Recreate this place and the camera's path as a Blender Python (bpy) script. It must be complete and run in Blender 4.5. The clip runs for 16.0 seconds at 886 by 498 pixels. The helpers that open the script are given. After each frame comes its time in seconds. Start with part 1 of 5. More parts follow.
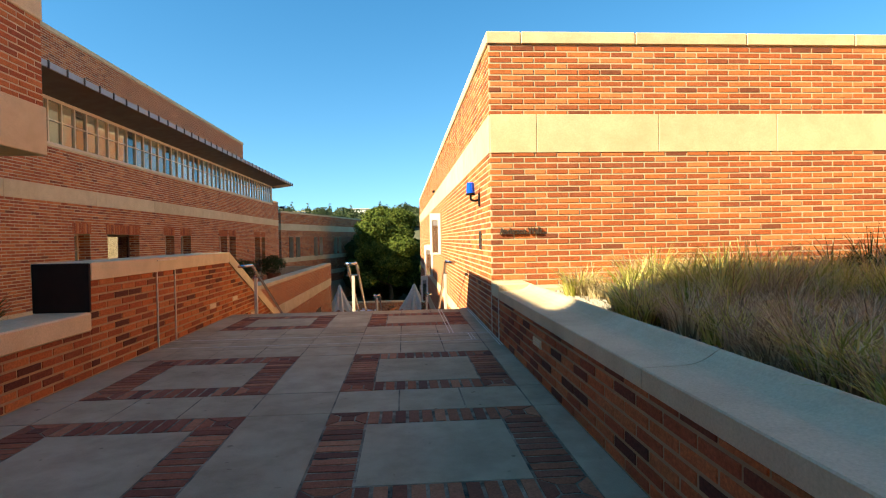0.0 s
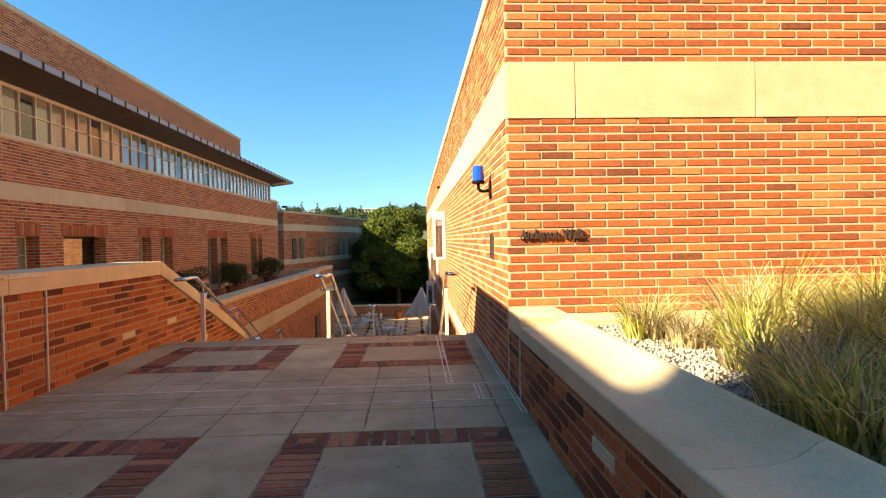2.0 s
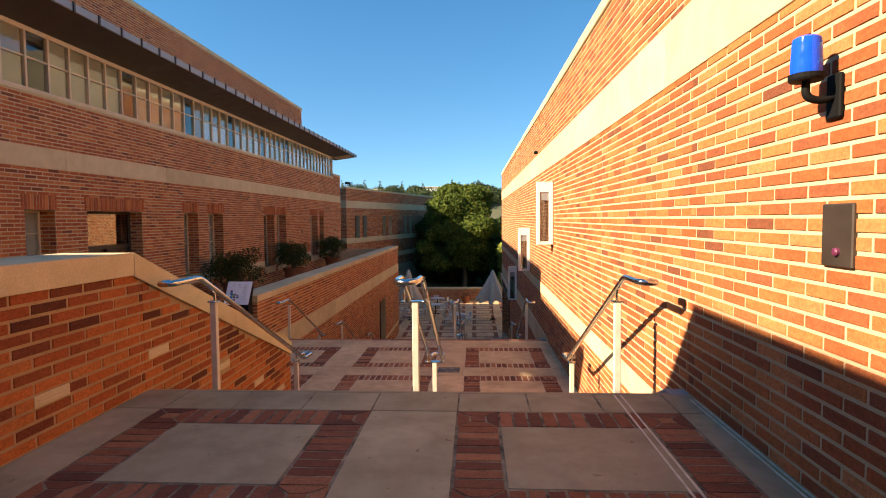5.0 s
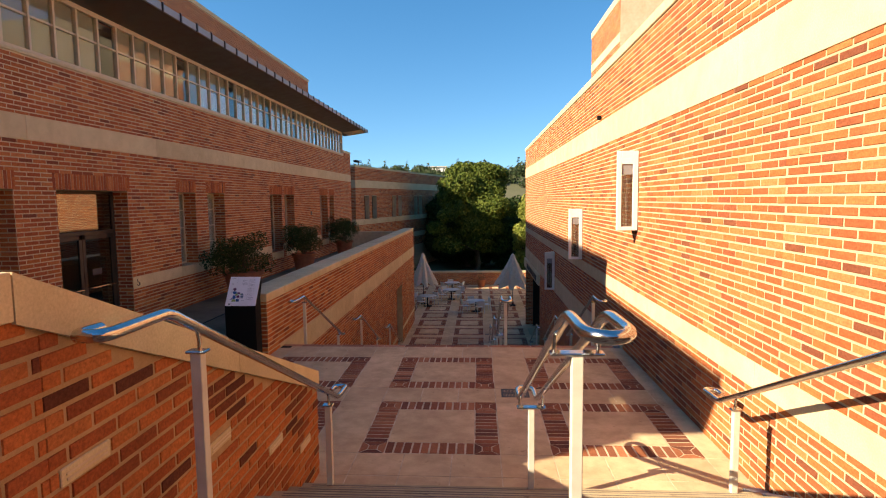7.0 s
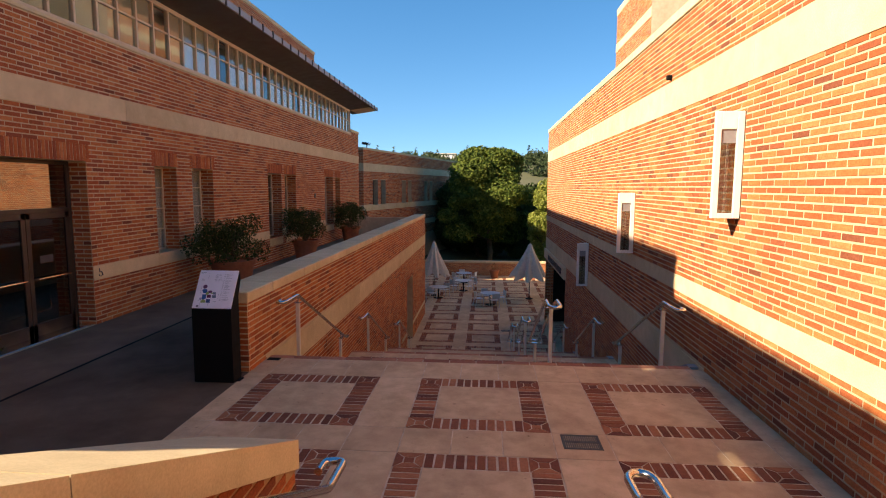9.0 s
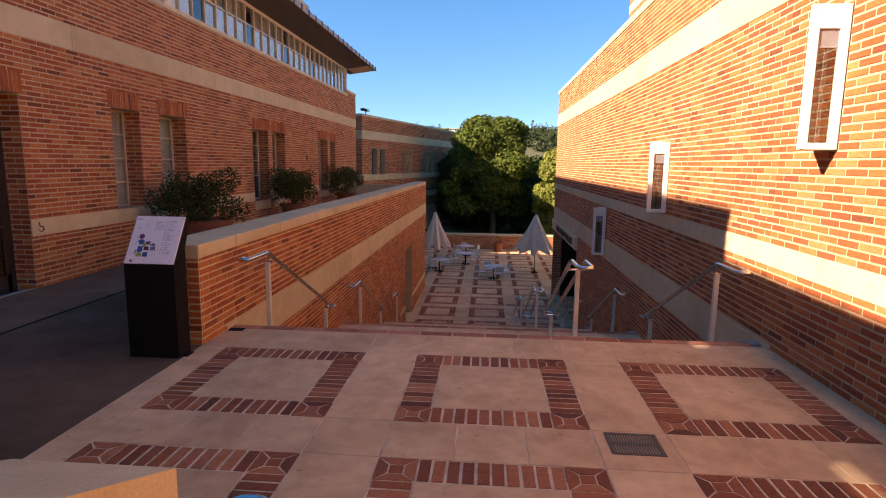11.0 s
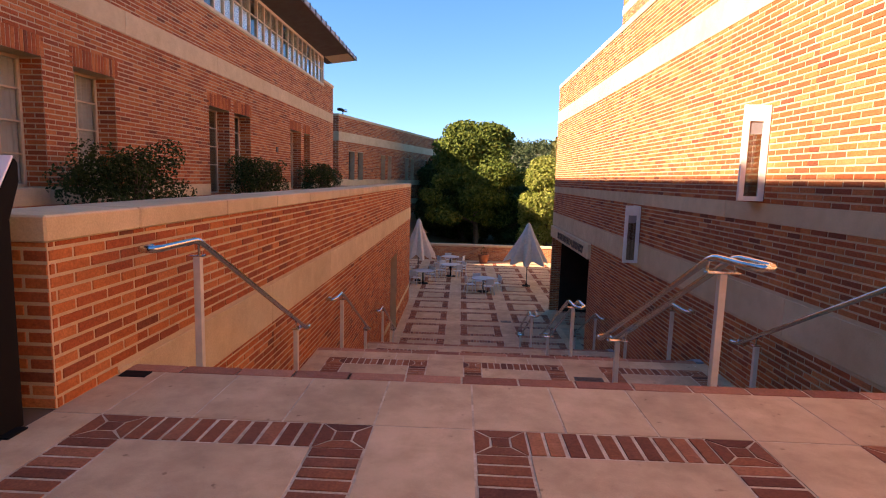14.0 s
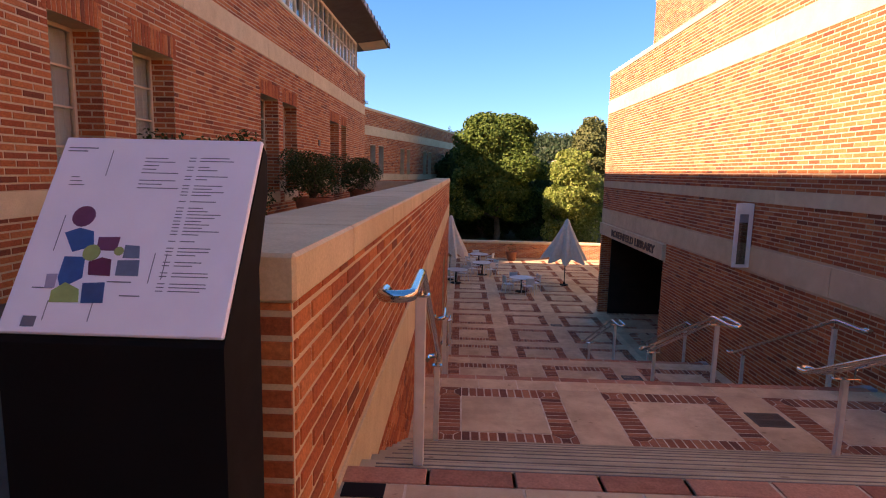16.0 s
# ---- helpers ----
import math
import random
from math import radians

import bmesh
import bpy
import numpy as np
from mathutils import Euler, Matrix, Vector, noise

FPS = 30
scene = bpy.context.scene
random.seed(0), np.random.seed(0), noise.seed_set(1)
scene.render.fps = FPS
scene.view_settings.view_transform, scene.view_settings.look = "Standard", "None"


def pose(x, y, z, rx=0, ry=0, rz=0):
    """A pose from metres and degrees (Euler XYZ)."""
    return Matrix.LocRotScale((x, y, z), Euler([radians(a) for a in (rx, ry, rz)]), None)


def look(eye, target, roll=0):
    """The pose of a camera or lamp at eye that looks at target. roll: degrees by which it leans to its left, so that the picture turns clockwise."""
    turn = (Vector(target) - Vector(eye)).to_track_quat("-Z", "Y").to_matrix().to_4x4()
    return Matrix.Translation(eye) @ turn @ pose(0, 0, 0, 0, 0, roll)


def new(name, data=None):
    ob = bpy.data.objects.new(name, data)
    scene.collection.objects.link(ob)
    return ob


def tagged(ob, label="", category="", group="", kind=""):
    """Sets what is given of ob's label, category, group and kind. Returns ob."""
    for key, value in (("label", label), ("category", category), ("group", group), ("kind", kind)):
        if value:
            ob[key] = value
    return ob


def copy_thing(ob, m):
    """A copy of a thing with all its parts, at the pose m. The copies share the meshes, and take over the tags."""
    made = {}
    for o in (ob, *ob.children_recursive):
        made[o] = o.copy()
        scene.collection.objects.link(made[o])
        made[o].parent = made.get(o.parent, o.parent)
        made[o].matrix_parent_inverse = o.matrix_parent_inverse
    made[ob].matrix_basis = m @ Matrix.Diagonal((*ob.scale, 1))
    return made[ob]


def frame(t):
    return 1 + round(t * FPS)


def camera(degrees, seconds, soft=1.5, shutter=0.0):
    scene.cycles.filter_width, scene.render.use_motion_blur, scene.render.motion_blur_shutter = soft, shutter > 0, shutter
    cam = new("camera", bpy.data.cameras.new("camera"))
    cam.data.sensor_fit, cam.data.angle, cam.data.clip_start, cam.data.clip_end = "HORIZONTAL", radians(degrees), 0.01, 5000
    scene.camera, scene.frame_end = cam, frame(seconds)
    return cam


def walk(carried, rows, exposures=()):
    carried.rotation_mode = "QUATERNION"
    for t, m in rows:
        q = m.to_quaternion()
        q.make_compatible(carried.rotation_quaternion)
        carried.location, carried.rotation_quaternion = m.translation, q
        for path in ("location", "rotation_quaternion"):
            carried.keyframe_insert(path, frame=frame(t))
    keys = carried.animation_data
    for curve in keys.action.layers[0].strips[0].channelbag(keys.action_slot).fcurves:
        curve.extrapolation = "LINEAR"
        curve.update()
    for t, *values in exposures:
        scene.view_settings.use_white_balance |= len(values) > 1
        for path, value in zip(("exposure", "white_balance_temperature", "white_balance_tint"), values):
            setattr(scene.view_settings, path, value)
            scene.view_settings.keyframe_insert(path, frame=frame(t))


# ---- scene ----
cam = camera(76.9, 16.0, soft=1.1)
PATH = [
    (0, (0.382, 0.094, 1.321), (0.523, 2.089, 1.285), -1.0),
    (0.5, (0.456, 0.726, 1.341), (0.579, 2.722, 1.301), -1.1),
    (1, (0.582, 1.301, 1.355), (0.695, 3.297, 1.31), -1.0),
    (1.5, (0.634, 1.954, 1.359), (0.737, 3.951, 1.317), -1.0),
    (2, (0.719, 2.558, 1.381), (0.821, 4.555, 1.346), -1.0),
    (2.5, (0.724, 3.175, 1.401), (0.816, 5.173, 1.371), -0.8),
    (3, (0.749, 3.755, 1.414), (0.796, 5.755, 1.379), -0.6),
    (3.5, (0.657, 4.373, 1.412), (0.628, 6.371, 1.351), -0.4),
    (4, (0.481, 4.965, 1.392), (0.405, 6.962, 1.313), -0.3),
    (4.5, (0.216, 5.56, 1.387), (0.114, 7.555, 1.295), -0.4),
    (7, (-1.084, 8.51, 1.385), (-1.212, 10.498, 1.207), -0.7),
    (7.5, (-1.258, 9.132, 1.345), (-1.386, 11.118, 1.155), -0.5),
    (8, (-1.352, 9.702, 1.313), (-1.481, 11.687, 1.111), -0.3),
    (8.5, (-1.496, 10.28, 1.272), (-1.641, 12.264, 1.066), -0.0),
    (10.8, (-1.7, 12.251, 0.719), (-1.858, 14.222, 0.418), 0.5),
    (11, (-1.726, 12.398, 0.647), (-1.882, 14.369, 0.344), 0.7),
    (11.5, (-1.768, 12.825, 0.46), (-1.937, 14.793, 0.149), 0.8),
    (12, (-1.798, 13.192, 0.297), (-1.972, 15.159, -0.023), 1.2),
    (12.5, (-1.888, 13.617, 0.112), (-2.044, 15.586, -0.199), 1.5),
    (13, (-1.971, 14.088, -0.009), (-2.099, 16.062, -0.304), 1.6),
    (13.5, (-2.214, 14.716, -0.02), (-2.304, 16.695, -0.293), 1.7),
    (14, (-2.571, 15.228, -0.017), (-2.632, 17.211, -0.268), 1.6),
    (14.5, (-3.016, 15.688, -0.01), (-3.049, 17.674, -0.248), 1.5),
    (15, (-3.441, 16.039, 0.03), (-3.476, 18.024, -0.208), 1.5),
    (15.5, (-3.955, 16.366, -0.011), (-4.002, 18.349, -0.265), 1.4),
    (16, (-4.433, 16.637, -0.029), (-4.493, 18.617, -0.302), 1.3),
]
walk(cam, [(t, look(eye, target, roll)) for t, eye, target, roll in PATH], exposures=[(0.0, 1.7, 8000, 0), (2.0, 1.84, 8500, 6), (4.0, 1.58, 8300, 9), (8.0, 1.4, 7800, 11), (11.0, 1.64, 8000, 23), (13.0, 2.08, 8200, 30), (14.5, 1.88, 8000, 30), (16.0, 1.86, 7800, 29)])

# ---- world, sun ----
SUN_WAY = Vector((1.0, 0.49, -0.665)).normalized()
SUN_ELEV = math.asin(-SUN_WAY.z)
SUN_AZ = math.atan2(-SUN_WAY.x, -SUN_WAY.y)
world = bpy.data.worlds.new("sky")
scene.world = world
world.use_nodes = True
wn = world.node_tree.nodes
sky = wn.new("ShaderNodeTexSky")
sky.sky_type = 'NISHITA'
sky.sun_disc = False
sky.sun_elevation = SUN_ELEV
sky.sun_rotation = SUN_AZ
sky.altitude = 100
sky.air_density = 1.0
sky.dust_density = 0.08
sky.ozone_density = 2.0
wn["Background"].inputs["Strength"].default_value = 0.1
hue = wn.new("ShaderNodeHueSaturation")
hue.inputs["Saturation"].default_value = 1.36
hue.inputs["Hue"].default_value = 0.5
ways = wn.new("ShaderNodeTexCoord")
lift = wn.new("ShaderNodeVectorMath")
lift.inputs[1].default_value = (0, 0, 0.13)
world.node_tree.links.new(ways.outputs["Generated"], lift.inputs[0])
world.node_tree.links.new(lift.outputs["Vector"], sky.inputs["Vector"])
world.node_tree.links.new(sky.outputs["Color"], hue.inputs["Color"])
world.node_tree.links.new(hue.outputs["Color"], wn["Background"].inputs["Color"])
sun = new("sun", bpy.data.lights.new("sun", "SUN"))
sun.data.energy = 5.0
sun.data.angle = radians(0.53)
sun.data.color = (1.0, 0.91, 0.76)
sun.matrix_world = look((-40, -20, 30), Vector((-40, -20, 30)) + SUN_WAY)


# ---- materials ----
def material(name, rough=0.7, metal=0.0):
    m = bpy.data.materials.new(name)
    m.use_nodes = True
    b = m.node_tree.nodes["Principled BSDF"]
    b.inputs["Roughness"].default_value = rough
    b.inputs["Metallic"].default_value = metal
    b.inputs["Specular IOR Level"].default_value = 0.5 if rough < 0.6 else 0.15
    return m, m.node_tree, b


def noise_node(nt, scale, detail=4, rough=0.6, coord="Object", stretch=None):
    tc = nt.nodes.new("ShaderNodeTexCoord")
    n = nt.nodes.new("ShaderNodeTexNoise")
    n.inputs["Scale"].default_value = scale
    n.inputs["Detail"].default_value = detail
    n.inputs["Roughness"].default_value = rough
    if coord == "Geometry":
        g = nt.nodes.new("ShaderNodeNewGeometry")
        src = g.outputs["Position"]
    else:
        src = tc.outputs[coord]
    if stretch:
        mp = nt.nodes.new("ShaderNodeMapping")
        mp.inputs["Scale"].default_value = stretch
        nt.links.new(src, mp.inputs["Vector"])
        src = mp.outputs["Vector"]
    nt.links.new(src, n.inputs["Vector"])
    return n


def ramp(nt, src, stops):
    r = nt.nodes.new("ShaderNodeValToRGB")
    el = r.color_ramp.elements
    while len(el) < len(stops):
        el.new(0.5)
    for e, (p, c) in zip(el, stops):
        e.position, e.color = p, (*c, 1)
    nt.links.new(src, r.inputs["Fac"])
    return r


def mix(nt, a, b, fac, kind='MIX'):
    m = nt.nodes.new("ShaderNodeMix")
    m.data_type, m.blend_type = 'RGBA', kind
    for s, v in (("A", a), ("B", b)):
        sock = [i for i in m.inputs if i.name == s and i.type == 'RGBA'][0]
        if isinstance(v, tuple):
            sock.default_value = (*v, 1)
        else:
            nt.links.new(v, sock)
    f = [i for i in m.inputs if i.name == "Factor" and i.type == 'VALUE'][0]
    if isinstance(fac, float):
        f.default_value = fac
    else:
        nt.links.new(fac, f)
    return [o for o in m.outputs if o.type == 'RGBA'][0]


def bump(nt, b, src, strength, dist):
    n = nt.nodes.new("ShaderNodeBump")
    n.inputs["Strength"].default_value = strength
    n.inputs["Distance"].default_value = dist
    nt.links.new(src, n.inputs["Height"])
    nt.links.new(n.outputs["Normal"], b.inputs["Normal"])


def piece_random(nt):
    g = nt.nodes.new("ShaderNodeNewGeometry")
    o = nt.nodes.new("ShaderNodeObjectInfo")
    a = nt.nodes.new("ShaderNodeMath")
    a.operation = 'ADD'
    nt.links.new(g.outputs["Random Per Island"], a.inputs[0])
    nt.links.new(o.outputs["Random"], a.inputs[1])
    f = nt.nodes.new("ShaderNodeMath")
    f.operation = 'FRACT'
    nt.links.new(a.outputs[0], f.inputs[0])
    return f.outputs[0]


def brick_material(name, stops, grain=0.35, rough=0.85):
    m, nt, b = material(name, rough)
    r = ramp(nt, piece_random(nt), stops)
    r.color_ramp.interpolation = 'CONSTANT'
    n1 = noise_node(nt, 60, 5, 0.7, "Geometry")
    n2 = noise_node(nt, 1.3, 4, 0.6, "Geometry")
    n3 = noise_node(nt, 14, 3, 0.6, "Geometry", (1, 1, 3))
    c1 = mix(nt, r.outputs["Color"], ramp(nt, n1.outputs["Fac"], [(0.3, (0.45, 0.42, 0.4)), (0.7, (1.35, 1.25, 1.2))]).outputs["Color"], grain, 'MULTIPLY')
    c2 = mix(nt, c1, ramp(nt, n2.outputs["Fac"], [(0.3, (0.75, 0.72, 0.7)), (0.7, (1.12, 1.1, 1.08))]).outputs["Color"], 0.6, 'MULTIPLY')
    c3 = mix(nt, c2, ramp(nt, n3.outputs["Fac"], [(0.35, (0.8, 0.76, 0.74)), (0.65, (1.15, 1.15, 1.15))]).outputs["Color"], 0.5, 'MULTIPLY')
    nt.links.new(c3, b.inputs["Base Color"])
    bump(nt, b, n1.outputs["Fac"], 0.45, 0.004)
    return m


def mineral(name, lo, hi, rough=0.85, grain=90, stain=0.9, relief=0.25, spots=0.0):
    m, nt, b = material(name, rough)
    n1 = noise_node(nt, grain, 4, 0.7, "Geometry")
    n2 = noise_node(nt, stain, 5, 0.65, "Geometry")
    n3 = noise_node(nt, stain * 6, 4, 0.6, "Geometry")
    base = ramp(nt, n2.outputs["Fac"], [(0.32, lo), (0.68, hi)]).outputs["Color"]
    c = mix(nt, base, ramp(nt, n1.outputs["Fac"], [(0.3, (0.78, 0.77, 0.76)), (0.7, (1.12, 1.12, 1.12))]).outputs["Color"], 0.7, 'MULTIPLY')
    c = mix(nt, c, ramp(nt, n3.outputs["Fac"], [(0.35, (0.86, 0.85, 0.84)), (0.62, (1.06, 1.06, 1.06))]).outputs["Color"], 0.6, 'MULTIPLY')
    r = piece_random(nt)
    c = mix(nt, c, ramp(nt, r, [(0.0, (0.9, 0.89, 0.88)), (1.0, (1.06, 1.06, 1.06))]).outputs["Color"], 0.7, 'MULTIPLY')
    if spots:
        n4 = noise_node(nt, 11, 2, 0.5, "Geometry")
        c = mix(nt, c, ramp(nt, n4.outputs["Fac"], [(0.7, (1, 1, 1)), (0.745, (0.5, 0.46, 0.42))]).outputs["Color"], spots, 'MULTIPLY')
        n5 = noise_node(nt, 2.1, 6, 0.75, "Geometry")
        c = mix(nt, c, ramp(nt, n5.outputs["Fac"], [(0.36, (0.86, 0.84, 0.82)), (0.56, (1, 1, 1))]).outputs["Color"], spots, 'MULTIPLY')
    nt.links.new(c, b.inputs["Base Color"])
    bump(nt, b, n1.outputs["Fac"], relief, 0.003)
    return m


def plain(name, colour, rough=0.6, metal=0.0, vary=0.15, scale=25):
    m, nt, b = material(name, rough, metal)
    n = noise_node(nt, scale, 4, 0.6, "Object")
    lo = tuple(c * (1 - vary) for c in colour)
    hi = tuple(min(1, c * (1 + vary)) for c in colour)
    nt.links.new(ramp(nt, n.outputs["Fac"], [(0.3, lo), (0.7, hi)]).outputs["Color"], b.inputs["Base Color"])
    r = ramp(nt, n.outputs["Fac"], [(0.3, (max(0, rough - 0.08),) * 3), (0.7, (min(1, rough + 0.08),) * 3)])
    nt.links.new(r.outputs["Color"], b.inputs["Roughness"])
    return m


def leaf_material(name, a, b_, c, through_=0.3):
    m, nt, b = material(name, 0.65)
    col = ramp(nt, piece_random(nt), [(0.0, a), (0.5, b_), (1.0, c)]).outputs["Color"]
    nt.links.new(col, b.inputs["Base Color"])
    tr = nt.nodes.new("ShaderNodeBsdfTranslucent")
    nt.links.new(col, tr.inputs["Color"])
    mx = nt.nodes.new("ShaderNodeMixShader")
    mx.inputs[0].default_value = through_
    nt.links.new(b.outputs[0], mx.inputs[1])
    nt.links.new(tr.outputs[0], mx.inputs[2])
    nt.links.new(mx.outputs[0], nt.nodes["Material Output"].inputs["Surface"])
    return m


def glass_material(name, tint=(0.9, 0.95, 0.95), facing=0.05, grazing=0.9):
    """Clear pane with a mirror gloss that grows towards grazing angles, alike on both faces."""
    m, nt, b = material(name)
    nt.nodes.remove(b)
    t = nt.nodes.new("ShaderNodeBsdfTransparent")
    t.inputs["Color"].default_value = (*tint, 1)
    g = nt.nodes.new("ShaderNodeBsdfGlossy")
    g.inputs["Roughness"].default_value = 0.02
    lw = nt.nodes.new("ShaderNodeLayerWeight")
    lw.inputs["Blend"].default_value = 0.5
    pw = nt.nodes.new("ShaderNodeMath")
    pw.operation = 'POWER'
    pw.inputs[1].default_value = 4.0
    nt.links.new(lw.outputs["Facing"], pw.inputs[0])
    ad = nt.nodes.new("ShaderNodeMath")
    ad.operation = 'MULTIPLY_ADD'
    ad.inputs[1].default_value = grazing - facing
    ad.inputs[2].default_value = facing
    nt.links.new(pw.outputs[0], ad.inputs[0])
    mx = nt.nodes.new("ShaderNodeMixShader")
    nt.links.new(ad.outputs[0], mx.inputs[0])
    nt.links.new(t.outputs[0], mx.inputs[1])
    nt.links.new(g.outputs[0], mx.inputs[2])
    nt.links.new(mx.outputs[0], nt.nodes["Material Output"].inputs["Surface"])
    return m


BRICK = brick_material("wall_brick", [(0.0, (0.47, 0.152, 0.055)), (0.17, (0.385, 0.112, 0.044)), (0.34, (0.51, 0.182, 0.068)), (0.5, (0.36, 0.108, 0.047)), (0.63, (0.55, 0.212, 0.086)), (0.76, (0.42, 0.128, 0.053)), (0.87, (0.31, 0.096, 0.047)), (0.96, (0.22, 0.074, 0.041))], 0.6)
PAVER = brick_material("paving_brick", [(0.0, (0.29, 0.11, 0.056)), (0.25, (0.2, 0.075, 0.044)), (0.45, (0.36, 0.15, 0.08)), (0.62, (0.25, 0.1, 0.058)), (0.8, (0.4, 0.175, 0.09)), (0.9, (0.15, 0.06, 0.04))], 0.6)
EDGEBRICK = brick_material("edge_brick", [(0.0, (0.4, 0.19, 0.115)), (0.3, (0.33, 0.145, 0.09)), (0.6, (0.45, 0.22, 0.14)), (0.85, (0.28, 0.115, 0.075))], 0.5)
MORTAR = mineral("mortar", (0.5, 0.38, 0.24), (0.61, 0.48, 0.325), 0.95, 120, 0.8)
# Browner mortar copy for walls out of the sun, shade in its colour.
SHADEMORTAR = mineral("shaded_mortar", (0.34, 0.21, 0.115), (0.46, 0.305, 0.175), 0.95, 120, 1.2)
# Brick copy with more dark pieces, again with the shade in the colour.
SHADEBRICK = brick_material("shaded_wall_brick", [(0.0, (0.45, 0.14, 0.05)), (0.2, (0.33, 0.095, 0.038)), (0.33, (0.5, 0.165, 0.06)), (0.5, (0.27, 0.08, 0.036)), (0.6, (0.48, 0.175, 0.066)), (0.74, (0.37, 0.108, 0.044)), (0.84, (0.19, 0.06, 0.032)), (0.95, (0.12, 0.042, 0.026))], 0.7)
STONE = mineral("cast_stone", (0.57, 0.445, 0.27), (0.68, 0.55, 0.35), 0.85, 70, 0.6, 0.12)
CONCRETE = mineral("paving_concrete", (0.32, 0.255, 0.158), (0.47, 0.385, 0.25), 0.85, 160, 0.7, 0.2, 0.75)
# Lighter, pinker paving copy: light bounced off the sunny wall is in the colour.
BOUNCEPINK = mineral("bounce_tinted_concrete", (0.47, 0.33, 0.2), (0.66, 0.475, 0.295), 0.85, 160, 0.7, 0.2, 0.75)
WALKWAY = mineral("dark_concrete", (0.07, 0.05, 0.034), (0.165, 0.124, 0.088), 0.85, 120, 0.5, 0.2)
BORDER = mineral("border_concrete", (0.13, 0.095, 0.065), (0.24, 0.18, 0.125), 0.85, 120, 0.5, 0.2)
JOINT = mineral("joint_grit", (0.16, 0.13, 0.11), (0.24, 0.2, 0.17), 0.95, 80, 2.0)
PALEJOINT = mineral("pale_joint_grit", (0.36, 0.28, 0.19), (0.7, 0.57, 0.41), 0.95, 80, 5.0)
DARKJOINT = mineral("worn_dark_joint", (0.03, 0.026, 0.022), (0.36, 0.29, 0.2), 0.95, 80, 5.0)
STRIP = plain("joint_strip_metal", (0.62, 0.54, 0.42), 0.7, 0.0, 0.2, 12)
STEEL = plain("brushed_steel", (0.54, 0.53, 0.52), 0.17, 1.0, 0.12, 30)
POST = plain("post_paint", (0.6, 0.55, 0.46), 0.5, 0.0, 0.1, 9)
BLACK = plain("black_metal", (0.006, 0.0055, 0.0055), 0.75, 0.0, 0.25, 6)
IRON = plain("iron_grate", (0.09, 0.085, 0.075), 0.6, 0.5, 0.3, 30)
WHITE = plain("white_frame", (0.78, 0.75, 0.68), 0.5, 0.0, 0.06, 8)
TAN = plain("tan_frame", (0.6, 0.46, 0.31), 0.5, 0.0, 0.1, 8)
# Tan of the blinds, deepened to stand in for the wall reflected in the panes.
BLINDREFLECT = plain("window_shade", (0.42, 0.29, 0.175), 0.8, 0.0, 0.15, 2)
BROWN = plain("bronze_metal", (0.055, 0.038, 0.03), 0.45, 0.3, 0.3, 3)
LETTER = plain("dark_bronze_letter", (0.09, 0.06, 0.045), 0.5, 0.4, 0.3, 60)
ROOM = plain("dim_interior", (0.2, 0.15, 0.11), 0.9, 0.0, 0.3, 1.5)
BLIND = plain("white_blind", (0.75, 0.76, 0.78), 0.7, 0.0, 0.08, 4)
# Near-black paint that puts the shade of recesses into the colour.
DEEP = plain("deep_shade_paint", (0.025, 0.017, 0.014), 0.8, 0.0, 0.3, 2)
FASCIA = plain("dull_zinc", (0.3, 0.3, 0.31), 0.55, 0.4, 0.12, 6)
CURTAIN = plain("grey_curtain", (0.52, 0.455, 0.38), 0.8, 0.0, 0.12, 3)
TERRA = plain("terracotta", (0.32, 0.12, 0.065), 0.85, 0.0, 0.2, 6)
CANVAS = plain("umbrella_canvas", (0.62, 0.52, 0.41), 0.9, 0.0, 0.1, 7)
CHAIRM = plain("painted_chair_metal", (0.6, 0.6, 0.6), 0.4, 0.3, 0.1, 12)
SOIL = mineral("planter_soil", (0.07, 0.055, 0.04), (0.13, 0.1, 0.075), 0.95, 60, 3)
GRAVEL = mineral("pale_gravel", (0.28, 0.245, 0.2), (0.46, 0.41, 0.35), 0.9, 60, 5)
ROOF = mineral("flat_roof", (0.3, 0.28, 0.26), (0.38, 0.36, 0.33), 0.9, 50, 0.5)
EARTH = mineral("ground_scrub", (0.07, 0.08, 0.04), (0.14, 0.13, 0.08), 0.95, 2.0, 0.02)
BARK = mineral("bark", (0.09, 0.065, 0.045), (0.17, 0.13, 0.09), 0.95, 20, 3)
LEAF = leaf_material("tree_leaf", (0.04, 0.07, 0.012), (0.09, 0.125, 0.02), (0.16, 0.19, 0.04), 0.14)
LEAFY = leaf_material("yellow_green_leaf", (0.14, 0.18, 0.03), (0.22, 0.25, 0.05), (0.32, 0.32, 0.09), 0.2)
OLIVE = leaf_material("olive_leaf", (0.09, 0.095, 0.03), (0.14, 0.14, 0.045), (0.2, 0.18, 0.07), 0.15)
# Dark shrub leaf; on the low trees its darkness stands in for shade.
SHRUBSHADE = leaf_material("shrub_and_shade_leaf", (0.022, 0.04, 0.011), (0.04, 0.064, 0.016), (0.075, 0.1, 0.028), 0.12)
WOODS = leaf_material("far_woods_leaf", (0.04, 0.065, 0.025), (0.07, 0.095, 0.04), (0.11, 0.12, 0.06))
GRASS = leaf_material("green_grass_blade", (0.18, 0.21, 0.035), (0.5, 0.48, 0.11), (0.78, 0.71, 0.28), 0.4)
STRAW = leaf_material("dry_grass_blade", (0.2, 0.14, 0.07), (0.5, 0.39, 0.21), (0.78, 0.67, 0.41), 0.35)
GLASS = glass_material("window_glass")
DOORGLASS = glass_material("bronze_door_glass", (0.62, 0.58, 0.54), 0.2, 0.8)
